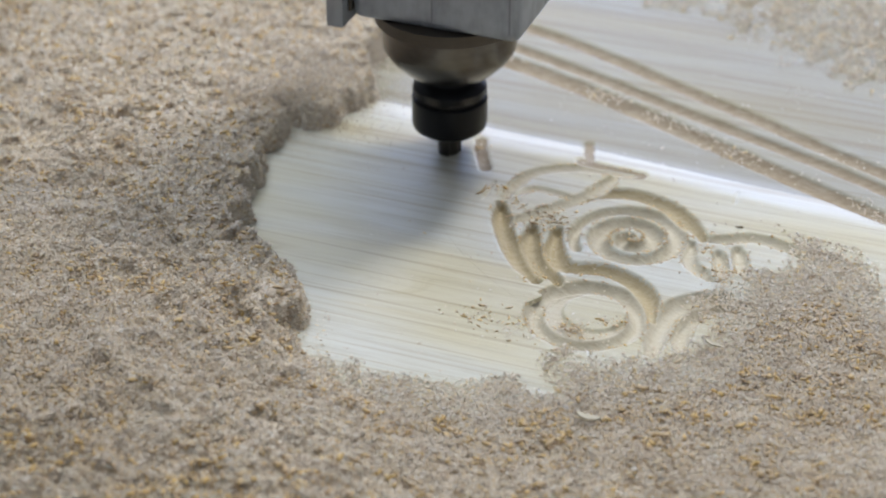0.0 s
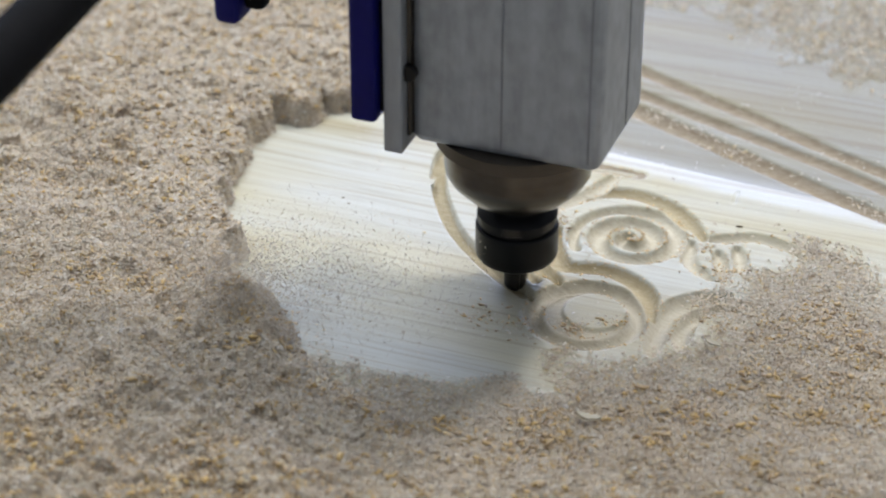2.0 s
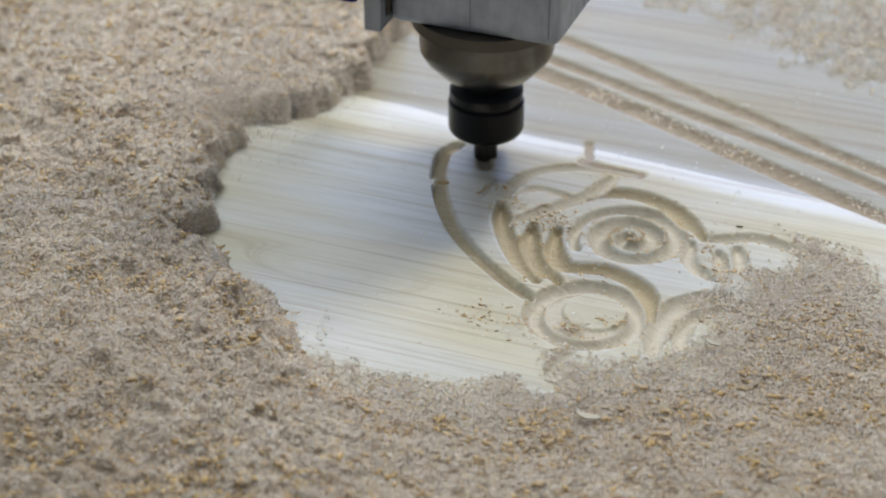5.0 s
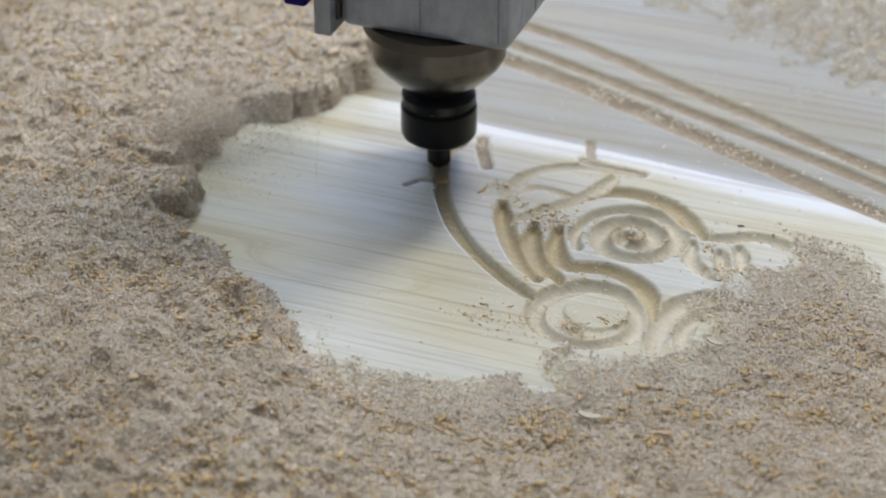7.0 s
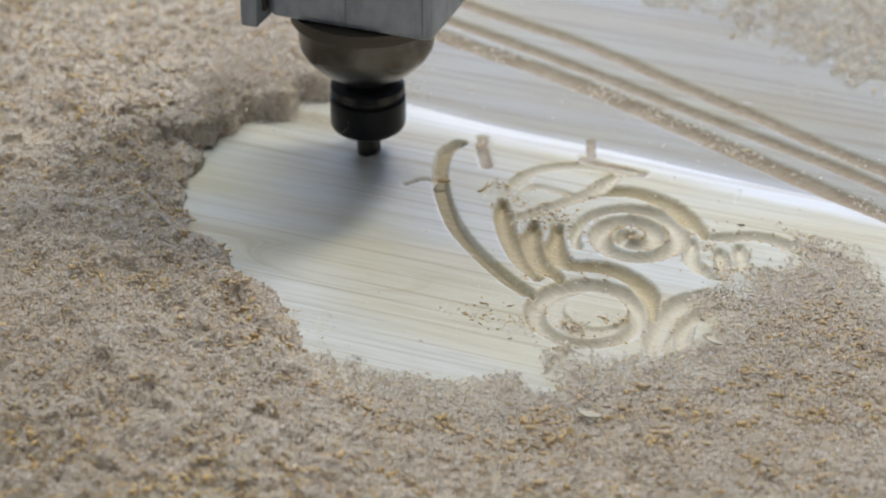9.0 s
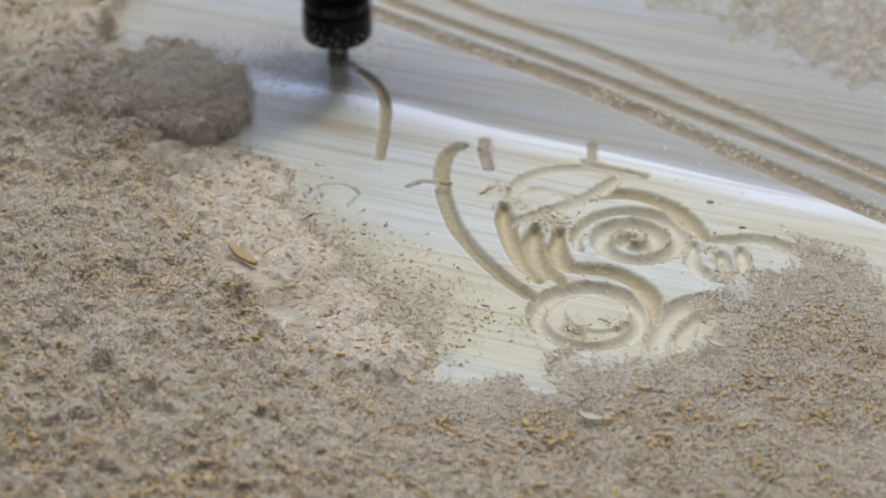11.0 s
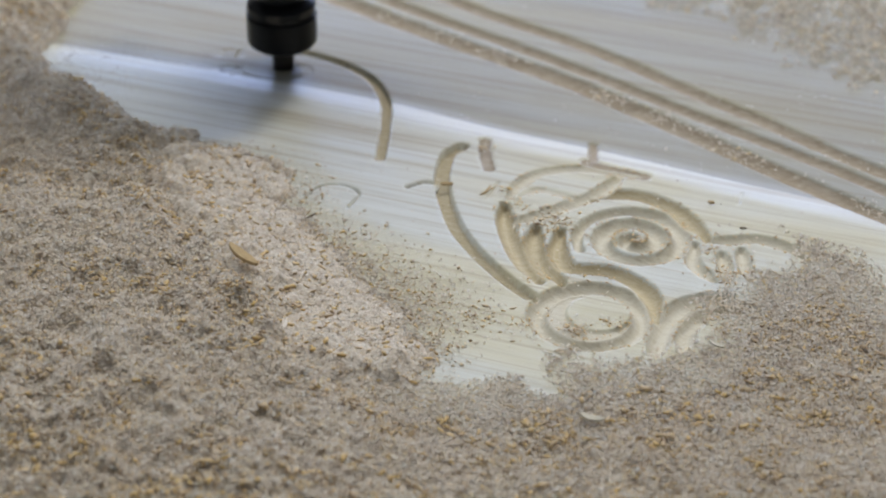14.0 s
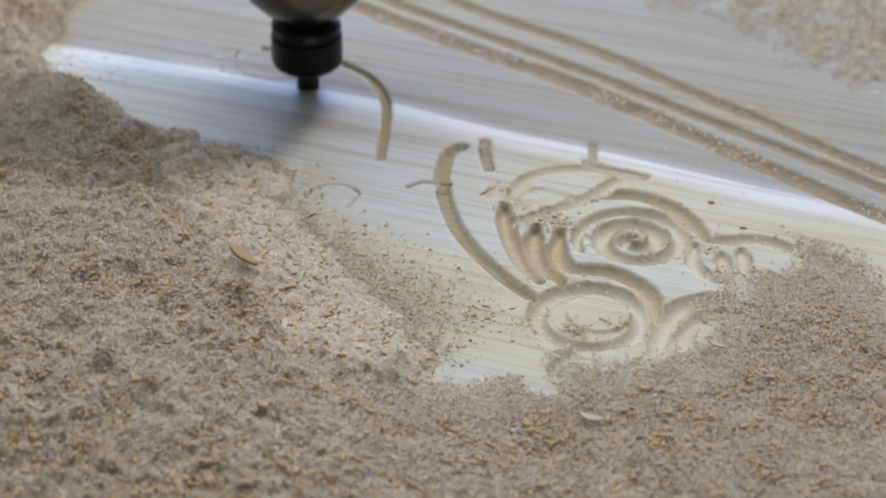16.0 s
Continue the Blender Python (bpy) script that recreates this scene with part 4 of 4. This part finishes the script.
    for poly, step, name in ((full, 0.0190, "sawdust_clump"), (wide, 0.0155, "sawdust_layer")):
        for j in range(-12, 14):
            for i in range(-15, 6):
                x, y = (i + 0.5 * (j % 2)) * step + r.uniform(-0.003, 0.003), j * step * 0.866 + r.uniform(-0.003, 0.003)
                if not inside(np.array([x]), np.array([y]), poly)[0]:
                    continue
                if name == "sawdust_layer":
                    mesh, sink = thin[r.randint(5)], 0.0005
                    label = "thin broken layer of shavings strewn over the bare wood"
                else:
                    e = -float(outside_by(np.array([x]), np.array([y]), EVER_BARE)[0])
                    mesh, sink = tiers[0 if e < 0.010 else 1 if e < 0.024 else 2][r.randint(3)], 0.015
                    label = "clump of sawdust strewn over the bare wood"
                turn = r.uniform(0, 360)
                sx, sy = x - 0.17 - r.uniform(0, 0.02), y - 0.06
                sz = float(heap_height(np.array([sx]), np.array([sy]))[0]) - sink
                a, b = pose(sx, sy, sz, 0, 0, turn), pose(x, y, 0, 0, 0, turn + 40)
                t = r.uniform(9.3, 10.7)
                mid = pose((x + sx) / 2, (y + sy) / 2, 0.012, 0, 0, turn + 20)
                ob = tagged(new(name, mesh), label, "sawdust", "strewn sawdust")
                out.append((ob, [(0, a), (t, a), (t + 0.25, mid), (t + 0.55, b), (16, b)]))
    return out


DUST = moving_dust()


def sliver(name, at, turn, length, width, curl, material, label, late=None):
    """A thin shaving or splinter, tapered at both ends and curled along its length. late: when the air jet throws it here from the heap."""
    bm = bmesh.new()
    rings, steps = [], 12
    for k in range(steps + 1):
        s = k / steps - 0.5
        w = width * (1 - 0.75 * (2 * abs(s)) ** 2.5)
        a = curl * s
        c = Vector((length * math.sin(a) / max(curl, 0.01), length * (1 - math.cos(a)) / max(curl, 0.01), 0.0002 * math.sin(5 * s)))
        side = Vector((-math.sin(a), math.cos(a), 0.25)).normalized() * w / 2
        rings.append([bm.verts.new(c - side), bm.verts.new(c + side), bm.verts.new(c + side * 0.9 + Vector((0, 0, width * 0.35 + 0.0003))), bm.verts.new(c - side * 0.9 + Vector((0, 0, width * 0.35 + 0.0003)))])
    for lo, hi in zip(rings, rings[1:]):
        for i in range(4):
            bm.faces.new((lo[i], lo[(i + 1) % 4], hi[(i + 1) % 4], hi[i]))
    bm.faces.new(rings[0][::-1])
    bm.faces.new(rings[-1])
    bmesh.ops.recalc_face_normals(bm, faces=bm.faces[:])
    ob = tagged(part(name, bm, material), label, "wood shaving")
    end = pose(*at, 0, 0, turn)
    ob.matrix_basis = end
    if late:
        sx, sy = (at[0] - 0.17 if at[0] < -0.05 else 0.26), (at[1] - 0.06 if at[0] < -0.05 else -0.15)
        start = pose(sx, sy, max(0.001, float(heap_height(np.array([sx]), np.array([sy]))[0])), 0, 0, turn - 40)
        mid = pose((at[0] + sx) / 2, (at[1] + sy) / 2, 0.030, 20, 10, turn - 20)
        DUST.append((ob, [(0, start), (late, start), (late + 0.25, mid), (late + 0.5, end), (16, end)]))
    return ob


sliver("wood_splinter", (-0.1244, -0.0313, 0.0150), -52, 0.030, 0.0055, 0.3, SPLINTER, "ochre wood splinter lying on the strewn sawdust", 9.6)
sliver("wood_curl", (-0.1000, -0.1120, 0.0120), 35, 0.034, 0.0030, 2.2, PALE, "pale curled shaving lying on the sawdust", 9.8)
sliver("wood_splinter", (-0.0866, 0.0388, 0.0006), 40, 0.008, 0.0012, 0.8, DARK, "thin dark splinter on the bare wood", 10.1)
sliver("wood_splinter", (0.1702, 0.0569, 0.0004), -30, 0.0045, 0.0020, 0.5, SPLINTER, "small dark chip on the bare wood", 10.4)
sliver("wood_splinter", (0.1875, 0.0254, 0.0003), -20, 0.0045, 0.0009, 0.1, DARK, "small blackish splinter on the bare wood")
sliver("wood_curl", (0.0800, -0.1840, 0.0045), -25, 0.015, 0.0035, 1.2, CUT, "pale broad shaving lying on the sawdust")
sliver("wood_curl", (0.1560, -0.1120, 0.0050), -45, 0.012, 0.0022, 0.9, CUT, "pale short shaving lying on the sawdust")
sliver("wood_splinter", (0.0265, 0.0720, 0.0004), 62, 0.0150, 0.0014, 0.9, SPLINTER, "thin brown burr beside the carved leaf")
sliver("wood_splinter", (0.0000, 0.0800, 0.0004), -8, 0.0080, 0.0026, 0.2, SPLINTER, "brown fibre torn across the milled stem", 2.2)


def dust_cloud(count, spread, seed):
    r = np.random.RandomState(seed)
    p = np.clip(r.normal(0, 1, (count, 3)), -2.2, 2.2) * np.array(spread)
    p[:, 2] = np.abs(p[:, 2]) + 0.001
    v, f = chips(p, 0.0005 + 0.0007 * r.rand(count) ** 2, seed + 1, 60)
    me = mesh_from("dust_cloud", v, f)
    me.materials.append(CHIP)
    return tagged(new("dust_cloud", me), "cloud of flying sawdust whirled up by the air jet", "sawdust", "flying dust", "stuff")


JET = [(0, -0.094, 0.177), (0.5, -0.105, 0.140), (1.0, -0.120, 0.00), (1.5, -0.115, -0.070), (2.0, -0.115, -0.075), (2.5, -0.110, 0.0), (3.0, -0.135, 0.10), (3.5, -0.148, 0.150),
       (4.2, -0.140, 0.165), (6.3, -0.160, 0.130), (7.5, -0.172, 0.125), (8.5, -0.172, 0.140), (9.0, -0.140, 0.188), (9.5, -0.160, 0.150), (10.2, -0.190, 0.10), (11.3, -0.167, 0.185),
       (12.0, -0.206, 0.185), (12.5, -0.215, 0.200), (13.0, -0.260, 0.150), (13.5, -0.310, 0.115), (16.0, -0.310, 0.113)]
CLOUDS = [dust_cloud(n, s, k) for n, s, k in ((4200, (0.022, 0.010, 0.010), 90), (4200, (0.016, 0.014, 0.014), 92), (17000, (0.050, 0.030, 0.013), 94))]


def motions():
    walk(head, [(t, pose(x, y, z)) for t, x, y, z in TOOL])
    walk(shaft, [(k * 0.1, pose(0, 0, 0, 0, 0, (k * 82.0) % 360)) for k in range(161)])
    for ob, t, floor in STRIPS:
        t = max(t, 0.03)
        walk(ob, [(0, pose(0, 0, 0)), (t, pose(0, 0, 0)), (t + 0.12, pose(0, 0, floor)), (16, pose(0, 0, floor))])
    for ob, rows in DUST:
        walk(ob, rows)
    r = random.Random(3)
    for k, ob in enumerate(CLOUDS):
        rows = []
        for t, x, y in JET:
            still = t > 13.2
            rows.append((t, pose(x + (k - 1) * 0.018 + (0 if still else r.uniform(-0.01, 0.01)), y + (k - 1) * 0.012, 0.014 if still else 0.016, 0, 0, 40.0 * k + 20 * len(rows) * (not still))))
        walk(ob, rows)


motions()
